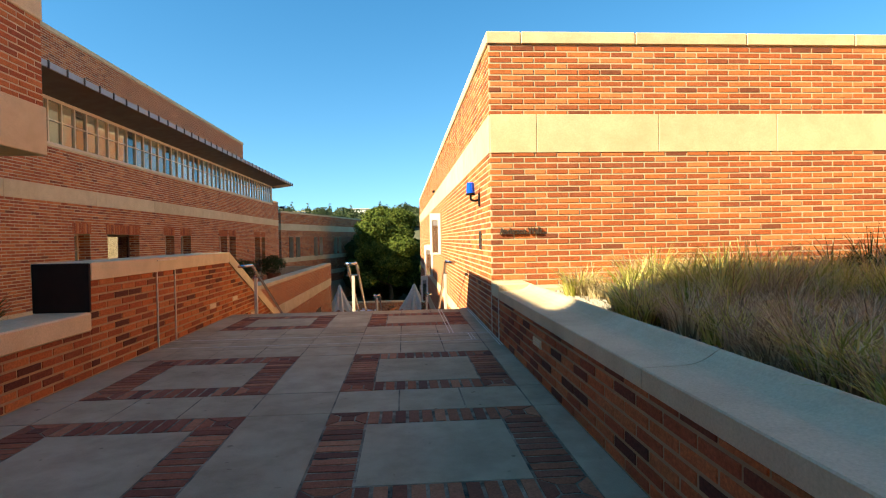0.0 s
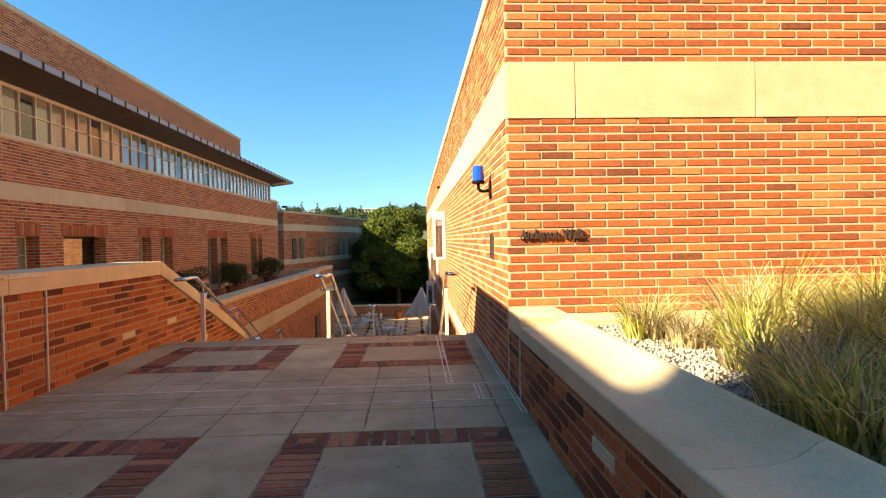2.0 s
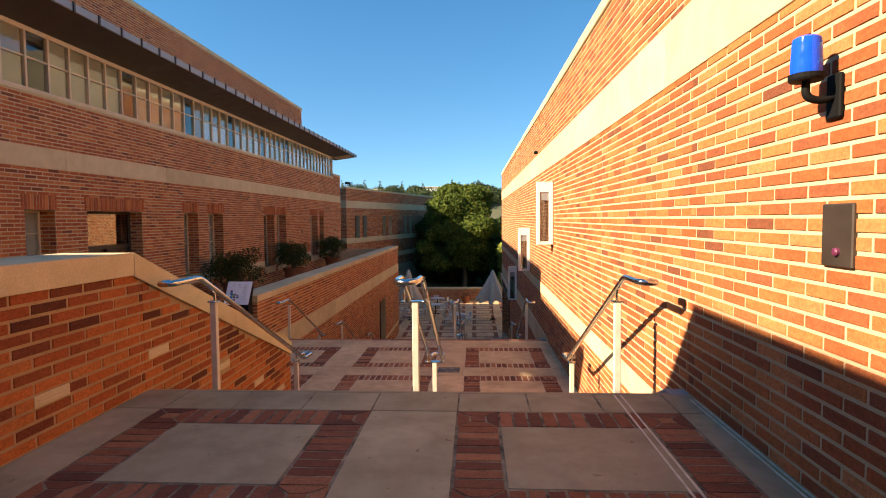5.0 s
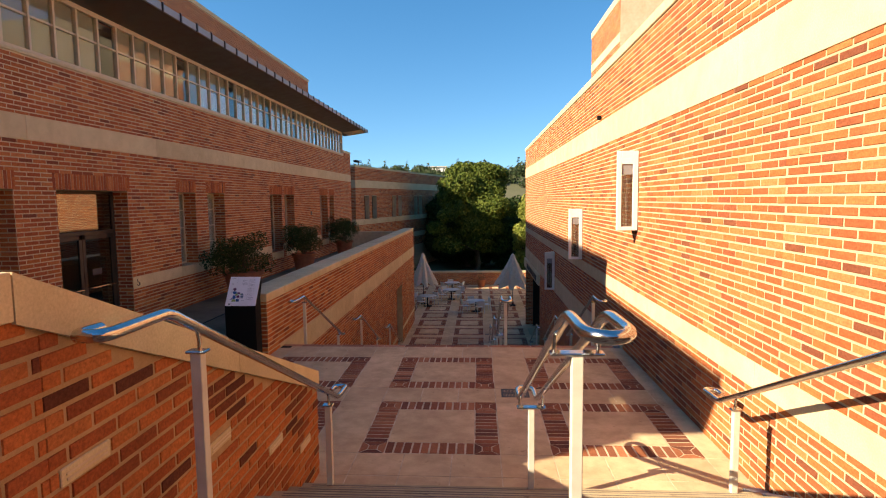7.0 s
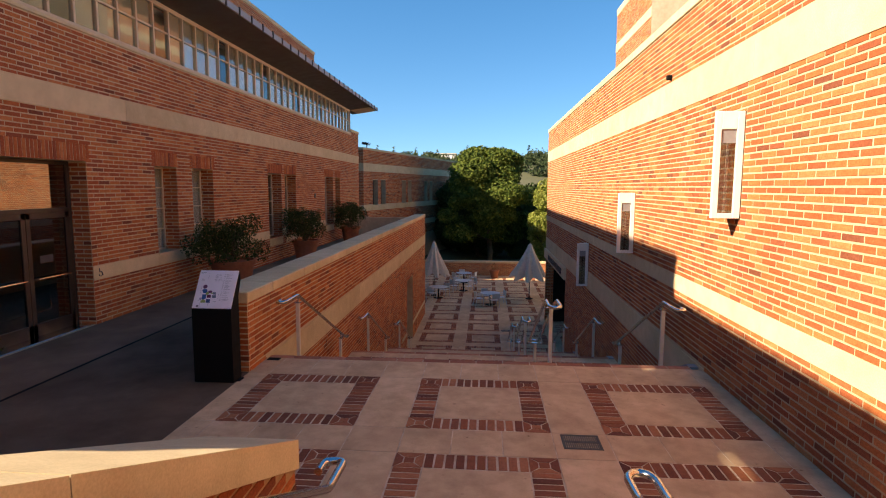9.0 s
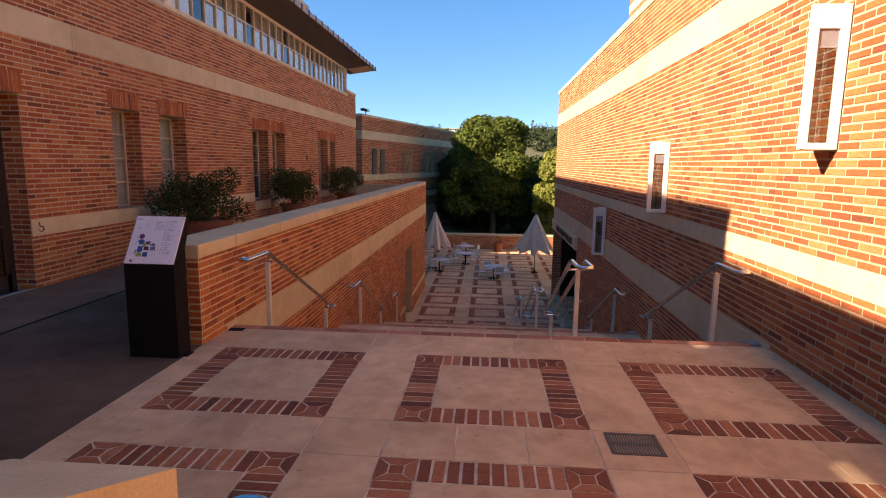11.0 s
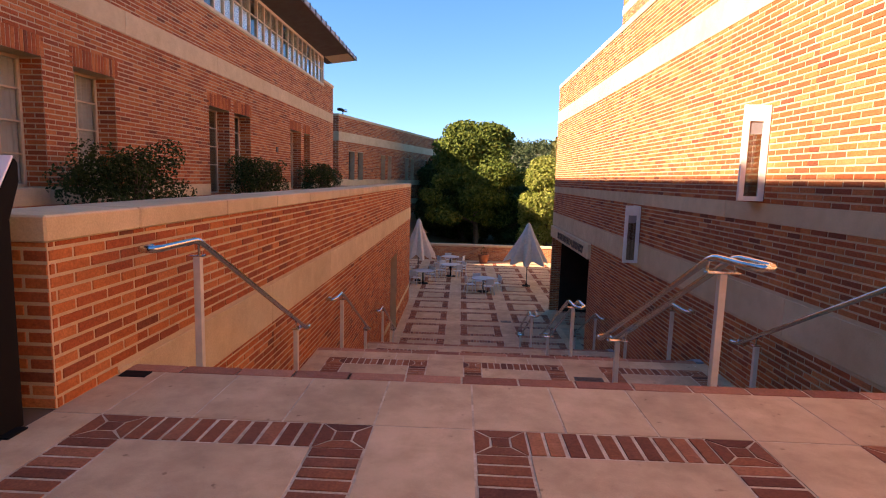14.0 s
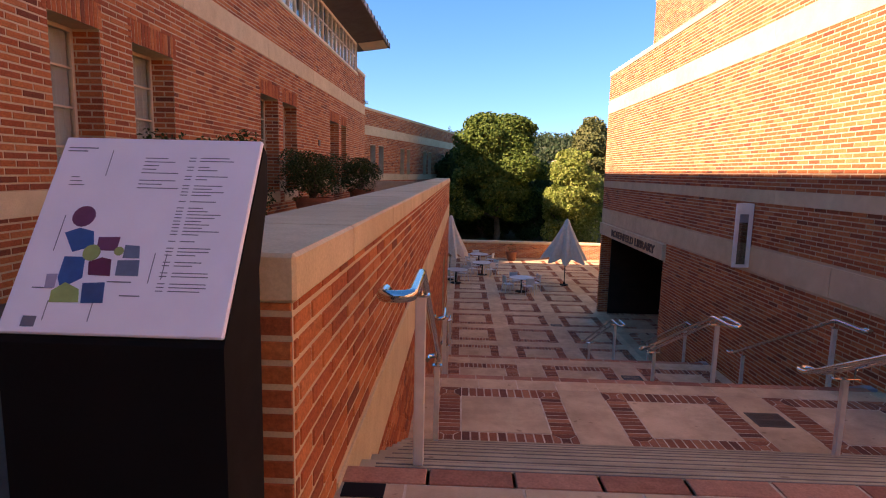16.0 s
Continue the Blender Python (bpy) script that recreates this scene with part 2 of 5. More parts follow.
MIRRORY = glass_material("reflecting_glass", (0.55, 0.55, 0.52), 0.22, 0.9)
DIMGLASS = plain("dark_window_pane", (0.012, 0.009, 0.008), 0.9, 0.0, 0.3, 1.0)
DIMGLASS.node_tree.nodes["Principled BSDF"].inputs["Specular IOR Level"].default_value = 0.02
BLUE = plain("blue_lens", (0.0, 0.08, 0.75), 0.12, 0.0, 0.1, 20)
PAPER = plain("map_sheet", (0.86, 0.83, 0.86), 0.35, 0.0, 0.04, 5)
INK = plain("print_black", (0.05, 0.05, 0.06), 0.5)
PRINT = plain("print_grey", (0.16, 0.16, 0.18), 0.5)
GREYPAINT = plain("grey_kerb", (0.3, 0.3, 0.31), 0.8, 0.0, 0.15, 3)
MAPCOL = [plain("print_" + n, c, 0.4) for n, c in (("blue", (0.02, 0.1, 0.28)), ("navy", (0.03, 0.08, 0.2)), ("maroon", (0.13, 0.02, 0.06)), ("slate", (0.13, 0.17, 0.24)), ("green", (0.3, 0.4, 0.12)), ("plum", (0.16, 0.05, 0.11)), ("mauve", (0.33, 0.3, 0.4)))]


# ---- mesh helpers ----
class Mesh:
    """Gathers vertices and faces for one mesh."""

    def __init__(self):
        self.v, self.f = [], []

    def add(self, verts, faces):
        o = len(self.v)
        self.v.extend(verts)
        self.f.extend(tuple(i + o for i in f) for f in faces)
        return self

    def box(self, x0, x1, y0, y1, z0, z1, c=0.0):
        x0, x1, y0, y1, z0, z1 = min(x0, x1), max(x0, x1), min(y0, y1), max(y0, y1), min(z0, z1), max(z0, z1)
        if c <= 0:
            v = [(x, y, z) for z in (z0, z1) for y in (y0, y1) for x in (x0, x1)]
            return self.add(v, [(0, 2, 3, 1), (4, 5, 7, 6), (0, 1, 5, 4), (2, 6, 7, 3), (0, 4, 6, 2), (1, 3, 7, 5)])
        c = min(c, (x1 - x0) * 0.45, (y1 - y0) * 0.45, (z1 - z0) * 0.45)
        bm = bmesh.new()
        bmesh.ops.create_cube(bm, size=1, matrix=Matrix.Translation(((x0 + x1) / 2, (y0 + y1) / 2, (z0 + z1) / 2)) @ Matrix.Diagonal((x1 - x0, y1 - y0, z1 - z0, 1)))
        bmesh.ops.bevel(bm, geom=bm.edges[:], offset=c, segments=2 if c > 0.015 else 1, affect='EDGES', profile=0.5)
        bm.verts.index_update()
        self.add([tuple(v.co) for v in bm.verts], [tuple(v.index for v in f.verts) for f in bm.faces])
        bm.free()
        return self

    def prism(self, poly, axis, a, b):
        """A polygon in the plane across axis, drawn out from a to b."""
        def put(p, s):
            return {"x": (s, p[0], p[1]), "y": (p[0], s, p[1]), "z": (p[0], p[1], s)}[axis]
        n = len(poly)
        faces = [tuple(range(n)), tuple(range(2 * n - 1, n - 1, -1))]
        faces += [(i, i + n, (i + 1) % n + n, (i + 1) % n) for i in range(n)]
        return self.add([put(p, a) for p in poly] + [put(p, b) for p in poly], faces)

    def lathe(self, cx, cy, prof, n=20, wobble=None):
        v = []
        for r, z in prof:
            for i in range(n):
                a = 2 * math.pi * i / n
                k = wobble(i, n, r, z) if wobble else 1
                v.append((cx + r * k * math.cos(a), cy + r * k * math.sin(a), z))
        m = len(prof)
        f = [(j * n + i, j * n + (i + 1) % n, (j + 1) * n + (i + 1) % n, (j + 1) * n + i) for j in range(m - 1) for i in range(n)]
        f.append(tuple(range(n - 1, -1, -1)))
        f.append(tuple((m - 1) * n + i for i in range(n)))
        return self.add(v, f)

    def tube(self, pts, r, n=10, taper=None):
        pts = [Vector(p) for p in pts]
        v, ref = [], Vector((0.13, 0.2, 0.97)).normalized()
        for k, p in enumerate(pts):
            d = (pts[min(k + 1, len(pts) - 1)] - pts[max(k - 1, 0)]).normalized()
            s = d.cross(ref)
            s = s.normalized() if s.length > 0.05 else d.orthogonal().normalized()
            ref2 = s.cross(d).normalized()
            ref = ref2
            rr = r if taper is None else r + (taper - r) * k / (len(pts) - 1)
            for i in range(n):
                a = 2 * math.pi * i / n
                v.append(tuple(p + (s * math.cos(a) + ref2 * math.sin(a)) * rr))
        f = [(k * n + i, k * n + (i + 1) % n, (k + 1) * n + (i + 1) % n, (k + 1) * n + i) for k in range(len(pts) - 1) for i in range(n)]
        f.append(tuple(range(n - 1, -1, -1)))
        f.append(tuple((len(pts) - 1) * n + i for i in range(n)))
        return self.add(v, f)

    def data(self, name, mat, smooth=False):
        me = bpy.data.meshes.new(name)
        me.from_pydata(self.v, [], self.f)
        bm = bmesh.new()
        bm.from_mesh(me)
        bmesh.ops.recalc_face_normals(bm, faces=bm.faces[:])
        bm.to_mesh(me)
        bm.free()
        if smooth:
            me.polygons.foreach_set("use_smooth", [True] * len(me.polygons))
            me.set_sharp_from_angle(angle=radians(40))
        me.materials.append(mat)
        return me


def part(name, mesh, mat, parent=None, label="", smooth=False):
    ob = new(name, mesh.data(name, mat, smooth) if isinstance(mesh, Mesh) else mesh)
    if parent is not None:
        ob.parent = parent
    if label:
        tagged(ob, label)
    return ob


def thing(name, label, category, group="", kind="", at=(0, 0, 0)):
    ob = new(name)
    ob.location = at
    return tagged(ob, label, category, group, kind)


def structure(name, mesh, mat, label, category):
    return tagged(part(name, mesh, mat), label, category, kind="structure")


def smooth_path(pts, radius=0.08, steps=5):
    """A polyline with its corners rounded."""
    pts = [Vector(p) for p in pts]
    out = [pts[0]]
    for a, b, c in zip(pts, pts[1:], pts[2:]):
        r = min(radius, (a - b).length * 0.45, (c - b).length * 0.45)
        p, q = b + (a - b).normalized() * r, b + (c - b).normalized() * r
        for k in range(steps + 1):
            t = k / steps
            out.append(p * (1 - t) ** 2 + b * 2 * t * (1 - t) + q * t ** 2)
    out.append(pts[-1])
    return out


# ---- brickwork ----
COURSE, LENGTH, BED = 0.0813, 0.312, 0.0178
rng = np.random.default_rng(7)
full_brick_cache = {}


def face_point(o, u, n, a, z, d):
    return (o[0] + u[0] * a + n[0] * d, o[1] + u[1] * a + n[1] * d, z)


def brick_rects(u0, u1, z0, z1, holes=(), top=None, shift=0.0, length=LENGTH, course=COURSE):
    out = []
    k = math.floor(z0 / course)
    while k * course < z1:
        za, zb = max(k * course + BED / 2, z0), min((k + 1) * course - BED / 2, z1)
        if zb - za > 0.018:
            zm = (za + zb) / 2
            spans = [(u0, u1)]
            for ha, hb, hc, hd in holes:
                if hc < zm < hd:
                    nxt = []
                    for a, b in spans:
                        if hb <= a or ha >= b:
                            nxt.append((a, b))
                        else:
                            if ha > a:
                                nxt.append((a, ha))
                            if hb < b:
                                nxt.append((hb, b))
                    spans = nxt
            off = shift + (length / 2 if k % 2 else 0.0)
            for a, b in spans:
                j = math.floor((a - off) / length)
                while off + j * length < b:
                    ua, ub = max(off + j * length + BED / 2, a), min(off + (j + 1) * length - BED / 2, b)
                    if ub - ua > 0.02 and (top is None or (za + zb) / 2 < top((ua + ub) / 2)):
                        out.append((ua, ub, za, zb))
                    j += 1
        k += 1
    return out


def lay_bricks(parent, o, u, n, rects, proud=0.006, pick=None, mat=None, name="brick"):
    """Bricks as real pieces before a bed of mortar; those that pick() takes are objects of their own."""
    mat = mat or BRICK
    o, u, n = Vector(o), Vector(u), Vector(n)
    joined = []
    count = 0
    for r in rects:
        if pick and count < 290 and pick(r):
            key = (round(r[1] - r[0], 2), round(r[3] - r[2], 3), tuple(u), tuple(n), mat.name)
            if key not in full_brick_cache:
                m = Mesh()
                w, h, c = (r[1] - r[0]) / 2, (r[3] - r[2]) / 2, 0.004
                v = []
                for s, d in ((1.0, -0.004), (0.0, proud)):
                    k = 0 if s else c
                    for a, z in ((-w + k, -h + k), (w - k, -h + k), (w - k, h - k), (-w + k, h - k)):
                        v.append(tuple(u * a + n * d + Vector((0, 0, z))))
                m.add(v, [(4, 5, 6, 7), (0, 1, 5, 4), (1, 2, 6, 5), (2, 3, 7, 6), (3, 0, 4, 7)])
                full_brick_cache[key] = m.data(name, mat)
            b = new(name, full_brick_cache[key])
            b.parent = parent
            b.location = o + u * ((r[0] + r[1]) / 2) + Vector((0, 0, (r[2] + r[3]) / 2)) + n * float(rng.uniform(-0.001, 0.002))
            count += 1
        else:
            joined.append(r)
    if not joined:
        return
    R = np.array(joined)
    N = len(R)
    d = proud + rng.uniform(-0.002, 0.002, N)
    c = 0.004
    uv = np.zeros((N, 8, 3))
    quad = ((0, 2), (1, 2), (1, 3), (0, 3))
    for i, (a, z) in enumerate(quad):
        su, sz = (c if a == 0 else -c), (c if z == 2 else -c)
        uv[:, i] = np.stack([R[:, a], R[:, z], np.full(N, -0.004)], 1)
        uv[:, i + 4] = np.stack([R[:, a] + su + rng.uniform(-0.0015, 0.0015, N), R[:, z] + sz, d], 1)
    P = np.array(o)[None, None] + uv[..., 0:1] * np.array(u) + uv[..., 2:3] * np.array(n)
    P[..., 2] += uv[..., 1]
    base = (np.arange(N) * 8)[:, None, None]
    if Vector(u).cross(Vector((0, 0, 1))).dot(Vector(n)) > 0:
        F = np.array([(4, 5, 6, 7), (0, 1, 5, 4), (1, 2, 6, 5), (2, 3, 7, 6), (3, 0, 4, 7)])
    else:
        F = np.array([(7, 6, 5, 4), (4, 5, 1, 0), (5, 6, 2, 1), (6, 7, 3, 2), (7, 4, 0, 3)])
    F = (base + F[None]).reshape(-1)
    me = bpy.data.meshes.new("brickwork")
    me.vertices.add(N * 8)
    me.vertices.foreach_set("co", P.reshape(-1).astype(np.float32))
    me.loops.add(len(F))
    me.loops.foreach_set("vertex_index", F.astype(np.int32))
    me.polygons.add(N * 5)
    me.polygons.foreach_set("loop_start", np.arange(0, len(F), 4, dtype=np.int32))
    me.update(calc_edges=True)
    me.shade_flat()
    me.materials.append(mat)
    b = new("brickwork", me)
    b.parent = parent
    tagged(b, kind="stuff")


def pierced(mesh, axis, face, back, u0, u1, z0, z1, holes):
    """A wall between two planes across axis, with holes that go right through."""
    us = sorted({u0, u1, *[min(max(v, u0), u1) for h in holes for v in h[:2]]})
    zs = sorted({z0, z1, *[min(max(v, z0), z1) for h in holes for v in h[2:]]})
    for a, b in zip(us, us[1:]):
        run = None
        for c, d in zip(zs, zs[1:]):
            um, zm = (a + b) / 2, (c + d) / 2
            solid = not any(h[0] < um < h[1] and h[2] < zm < h[3] for h in holes)
            if solid:
                run = (run[0], d) if run else (c, d)
            if run and (not solid or d == zs[-1]):
                if axis == "x":
                    mesh.box(face, back, a, b, *run)
                else:
                    mesh.box(a, b, face, back, *run)
                run = None
    return mesh


def stone_run(parent, axis, lo, hi, u0, u1, z0, z1, step, name="stone_block", c=0.008, first=None, mat=None):
    """A run of cut stones along u, with open joints between them."""
    u, k = u0, 0
    while u < u1 - 0.02:
        e = min(u + (first if first and k == 0 else step), u1)
        if u1 - e < 0.3:
            e = u1
        m = Mesh()
        if axis == "x":
            m.box(lo, hi, u + 0.004, e - 0.004, z0, z1, c)
        else:
            m.box(u + 0.004, e - 0.004, lo, hi, z0, z1, c)
        part(name, m, mat or STONE, parent)
        u, k = e, k + 1


# ================= large structure =================
L1, L2, L3, COURT = -1.45, -2.97, -4.43, -5.88
FLIGHTS = [(10.55, 13.5, 0.0, L1), (19.15, 22.15, L1, L2), (24.5, 27.4, L2, L3), (29.75, 32.65, L3, COURT)]
RX, LX, LOWX, BX = 1.6, -2.77, -4.96, -9.03

ground = structure("ground", Mesh().box(-600, 600, -200, 900, -7.5, -6.05), EARTH, "dry green scrub ground reaching to the hills", "ground")

# --- the building with the lettered wall (its west and south walls) ---
RWIN = [(18.13, 18.5, 0.85, 2.12), (23.13, 23.5, -0.18, 1.06), (28.33, 28.7, -1.83, -0.56)]
ENTRY = (33.2, 40.4, COURT - 0.2, -2.46)
east = Mesh()
pierced(east, "x", RX, RX + 0.4, 8.18, 40.6, -6.0, 4.0, [ENTRY] + RWIN)
pierced(east, "y", 7.78, 8.18, RX, 16.0, -0.2, 4.0, [])
wall_east = structure("wall_east", east, MORTAR, "sunlit red brick library wall with pale stone bands", "wall")
BANDS_E = [(2.5, 3.03), (-0.5, -0.24), (-1.92, -1.42)]
for a, b in BANDS_E:
    stone_run(wall_east, "x", RX - 0.014, RX + 0.02, 7.78 if a > 0 else 10.6 if a > -1.0 else 18.95, 40.6, a, b, 3.4, "stone_band", 0.004)
stone_run(wall_east, "y", 7.766, 7.80, RX, 16.0, 2.5, 3.03, 1.75, "stone_band", 0.004, 0.66)
stone_run(wall_east, "x", RX - 0.03, RX + 0.45, 7.75, 40.63, 4.0, 4.17, 1.6, "coping", 0.012)
stone_run(wall_east, "y", 7.75, 8.2, RX + 0.45, 16.0, 4.0, 4.17, 1.63, "coping", 0.012)
roof_east = structure("roof_east", Mesh().box(RX + 0.4, 16.0, 8.18, 40.6, 3.5, 3.7), ROOF, "flat gravel roof behind brick parapet", "roof")
structure("wall_east_end", Mesh().box(RX + 0.4, 16.0, 40.42, 40.6, -6.0, 4.0), MORTAR, "far end wall of the brick library", "wall")
tower = structure("wall_tower", Mesh().box(8.3, 20.0, 47.0, 56.4, -6.0, 14.3), MORTAR, "tall brick block behind the library roof", "wall")
stone_run(tower, "x", 8.26, 8.34, 47.0, 56.44, 14.3, 14.8, 4.0, "coping", 0.02)
stone_run(tower, "x", 8.27, 8.33, 47.0, 56.43, 11.6, 12.2, 4.0, "stone_band", 0.01)

# --- planter beside the walk ---
PLANT_Y0 = -9.0
planter = structure("wall_planter", Mesh().box(RX, 1.95, PLANT_Y0, 7.76, -0.2, 0.535).box(1.95, 9.0, 7.42, 7.76, -0.2, 0.56), SHADEMORTAR, "low shaded brick planter wall with stone coping", "wall")
COPING = [(1.585, 0.535), (1.585, 0.636), (1.592, 0.643), (1.8, 0.648), (1.86, 0.655), (1.91, 0.671), (1.955, 0.696), (1.985, 0.718), (2.005, 0.725), (2.025, 0.722), (2.03, 0.535)]
y = PLANT_Y0
for y1 in (-6.0, -3.4, -0.6, 2.86, 4.25, 7.15):
    part("coping", Mesh().prism(COPING, "y", y + (0.0015 if 4 < y < 5 else 0.004), y1 - (0.0015 if y1 > 4 else 0.004)), STONE, planter)
    y = y1
part("coping", Mesh().box(1.585, 2.03, 7.15, 7.195, 0.535, 0.725, 0.006), STONE, planter)
part("coping", Mesh().box(1.587, 2.03, 7.205, 7.768, 0.535, 0.725, 0.006), STONE, planter)
part("coping", Mesh().box(2.034, 9.0, 7.37, 7.765, 0.56, 0.66, 0.01), STONE, planter)
soil = structure("planter_bed", Mesh().box(1.95, 9.0, PLANT_Y0, 7.42, -0.2, 0.6), SOIL, "dark soil bed of the grass planter", "soil")
structure("planter_back_wall", Mesh().box(9.0, 9.3, PLANT_Y0, 7.76, -0.2, 0.8), STONE, "far edge of the planter", "wall")

# --- wall beside the first flight, with its sloping end ---
def left_top(yy):
    return 1.145 if yy < 10.38 else 1.145 - (yy - 10.38) * 0.4122
lw = Mesh().prism([(5.92, -0.2), (5.92, 0.965), (10.38, 0.965), (14.05, 0.965 - 3.67 * 0.4122), (14.05, -1.8), (5.92, -1.8)], "x", LX, LX - 0.52)
wall_stair = structure("wall_stair", lw, SHADEMORTAR, "brick stair wall with a sloping tan coping", "wall")
u = 5.92
for e in (7.5, 9.0, 10.38):
    part("coping", Mesh().box(LX + 0.025, LX - 0.56, u + 0.002, e - 0.002, 0.965, 1.145, 0.004), STONE, wall_stair)
    u = e
for a, b in ((10.38, 12.2), (12.2, 14.06)):
    part("coping", Mesh().prism([(a + 0.003, left_top(a)), (b - 0.003, left_top(b)), (b - 0.003, left_top(b) - 0.19), (a + 0.003, left_top(a) - 0.19)], "x", LX + 0.025, LX - 0.56), STONE, wall_stair)
low_planter = structure("wall_side_planter", Mesh().box(LX, LX - 0.4, PLANT_Y0, 5.92, -0.2, 0.46), SHADEMORTAR, "low brick planter wall with thick tan coping", "wall")
stone_run(low_planter, "x", LX - 0.5, LX + 0.025, PLANT_Y0, 5.915, 0.46, 0.65, 2.6, "coping", 0.015)
structure("side_planter_bed", Mesh().box(LX - 0.4, -4.3, PLANT_Y0, 5.92, -0.2, 0.5), SOIL, "dark soil of the side planter", "soil")

# --- overhanging block behind the side planter ---
block = structure("wall_overhang", Mesh().box(-4.2, -18.0, -26.0, 7.62, 3.1, 4.2), MORTAR, "overhanging brick block with a pale stone sill band", "wall")
part("stone_band", Mesh().box(-4.17, -17.9, -25.9, 7.65, 2.48, 3.1, 0.01), STONE, block)
part("stone_band", Mesh().box(-4.18, -17.9, -25.9, 7.64, 4.2, 4.57, 0.01), STONE, block)
part("recessed_wall", Mesh().box(-6.6, -17.0, -25.0, 5.6, -0.2, 2.48), MORTAR, block)
# Unseen walls added behind the walk to hold sky light off the terrace.
structure("wall_south", Mesh().box(-8.0, 16.0, -16.0, -16.5, -6.0, 13.0).box(14.0, 14.5, -16.0, 7.0, -6.0, 9.0), BRICK, "unseen brick walls added to block sky light", "wall")
# Hidden block added to throw shade on the tree bottoms and the court.
structure("wall_far_west", Mesh().box(-20.0, -34.0, 44.5, 64.0, -6.0, 13.0), BRICK, "unseen tall block added to shade the trees and court", "wall")
structure("ground_plaza", Mesh().box(-60, LX - 0.6, -70, 6.0, -6.0, -0.3).box(LX - 0.6, 60, -70, -9.0, -6.0, -0.05).box(9.3, 60, -9.0, 47.0, -6.0, -0.3), WALKWAY, "plain paved ground round the buildings", "ground")
# Unseen slab, sized and placed to throw the shadow edge over the planter.
shadow_slab = structure("wall_southwest", Mesh().box(-20.0, -20.7, -5.8, -60.0, -6.0, 19.3), MORTAR, "unseen tall slab placed to cast the planter shadow", "wall")

# --- long brick building across the walkway ---
HEAD, SILL, LOWSILL = 1.65, -0.33, -0.6
BWIN = [(16.8, 17.62), (22.9, 23.8), (24.5, 25.6), (29.45, 30.7), (31.05, 32.25), (36.2, 37.6), (38.0, 38.9)]
DOOR = (18.6, 20.75, L1, HEAD)
STRIPW = (10.4, 41.3, 4.04, 5.3)
west = Mesh()
pierced(west, "x", BX, BX - 0.62, 10.0, 43.1, -6.0, 4.0, [(a, b, SILL if a < 29 else LOWSILL, HEAD) for a, b in BWIN] + [DOOR])
west.box(BX, BX - 0.35, 41.3, 43.1, 4.0, 4.2).box(BX - 0.35, -30.0, 42.75, 43.1, -6.0, 4.2).box(BX - 0.35, -30.0, 10.0, 10.3, -6.0, 5.3)
wall_west = structure("wall_west", west, MORTAR, "long red brick campus building with stone band", "wall")
stone_run(wall_west, "x", BX - 0.02, BX + 0.014, 10.0, 43.1, 2.52, 2.95, 4.0, "stone_band", 0.004)
for a, b in zip([10.0, 17.62, 20.75, 23.8, 25.6, 30.7, 32.25, 37.6, 38.9], [16.8, 18.6, 22.9, 24.5, 29.45, 31.05, 36.2, 38.0, 43.1]):
    stone_run(wall_west, "x", BX - 0.02, BX + 0.014, a, b, -0.6, SILL, 4.0, "stone_band", 0.004)
part("coping", Mesh().box(BX + 0.03, BX - 0.4, 41.3, 43.13, 4.2, 4.33, 0.012), STONE, wall_west)
part("sill_course", Mesh().box(BX + 0.03, BX - 0.35, 10.0, 41.3, 4.0, 4.06, 0.01), STONE, wall_west)
upper = structure("wall_upper_storey", Mesh().box(-11.38, -30.0, 14.0, 42.6, 5.3, 8.56), MORTAR, "set back brick upper storey wall", "wall")
part("coping", Mesh().box(-11.34, -30.0, 13.96, 42.64, 8.56, 8.72, 0.012), STONE, upper)
part("roof_deck", Mesh().box(BX - 0.35, -30.0, 10.3, 42.75, 5.2, 5.32), ROOF, upper)
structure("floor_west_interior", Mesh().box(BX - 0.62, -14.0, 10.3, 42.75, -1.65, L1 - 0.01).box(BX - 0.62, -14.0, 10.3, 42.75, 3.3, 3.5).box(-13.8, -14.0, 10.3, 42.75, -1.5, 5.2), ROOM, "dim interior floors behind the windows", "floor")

# --- walkway terrace over the lower storey, and its parapet wall ---
LOWDOOR = (34.3, 36.2, COURT, -2.85)
lowm = Mesh()
pierced(lowm, "x", LOWX, LOWX - 0.5, 18.35, 41.4, -6.0, -0.448, [LOWDOOR])
lowm.box(LOWX - 0.5, BX, 41.0, 41.4, -6.0, -0.47)
wall_low = structure("wall_terrace", lowm, MORTAR, "brick terrace parapet with tan coping and broad band", "wall")
stone_run(wall_low, "x", LOWX + 0.02, LOWX - 0.56, 18.32, 41.44, -0.448, -0.29, 1.55, "coping", 0.012, 0.95)
stone_run(wall_low, "x", LOWX + 0.014, LOWX - 0.02, 32.9, 34.3, -5.2, -5.05, 3.2, "stone_band", 0.004)
stone_run(wall_low, "x", LOWX + 0.014, LOWX - 0.02, 36.2, 41.4, -5.2, -5.05, 3.2, "stone_band", 0.004)
stone_run(wall_low, "x", LOWX + 0.014, LOWX - 0.02, 18.95, 41.4, -1.91, -1.42, 3.2, "stone_band", 0.004)
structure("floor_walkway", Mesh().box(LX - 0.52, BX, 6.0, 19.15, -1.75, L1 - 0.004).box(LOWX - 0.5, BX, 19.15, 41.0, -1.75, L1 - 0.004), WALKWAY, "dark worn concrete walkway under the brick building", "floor")
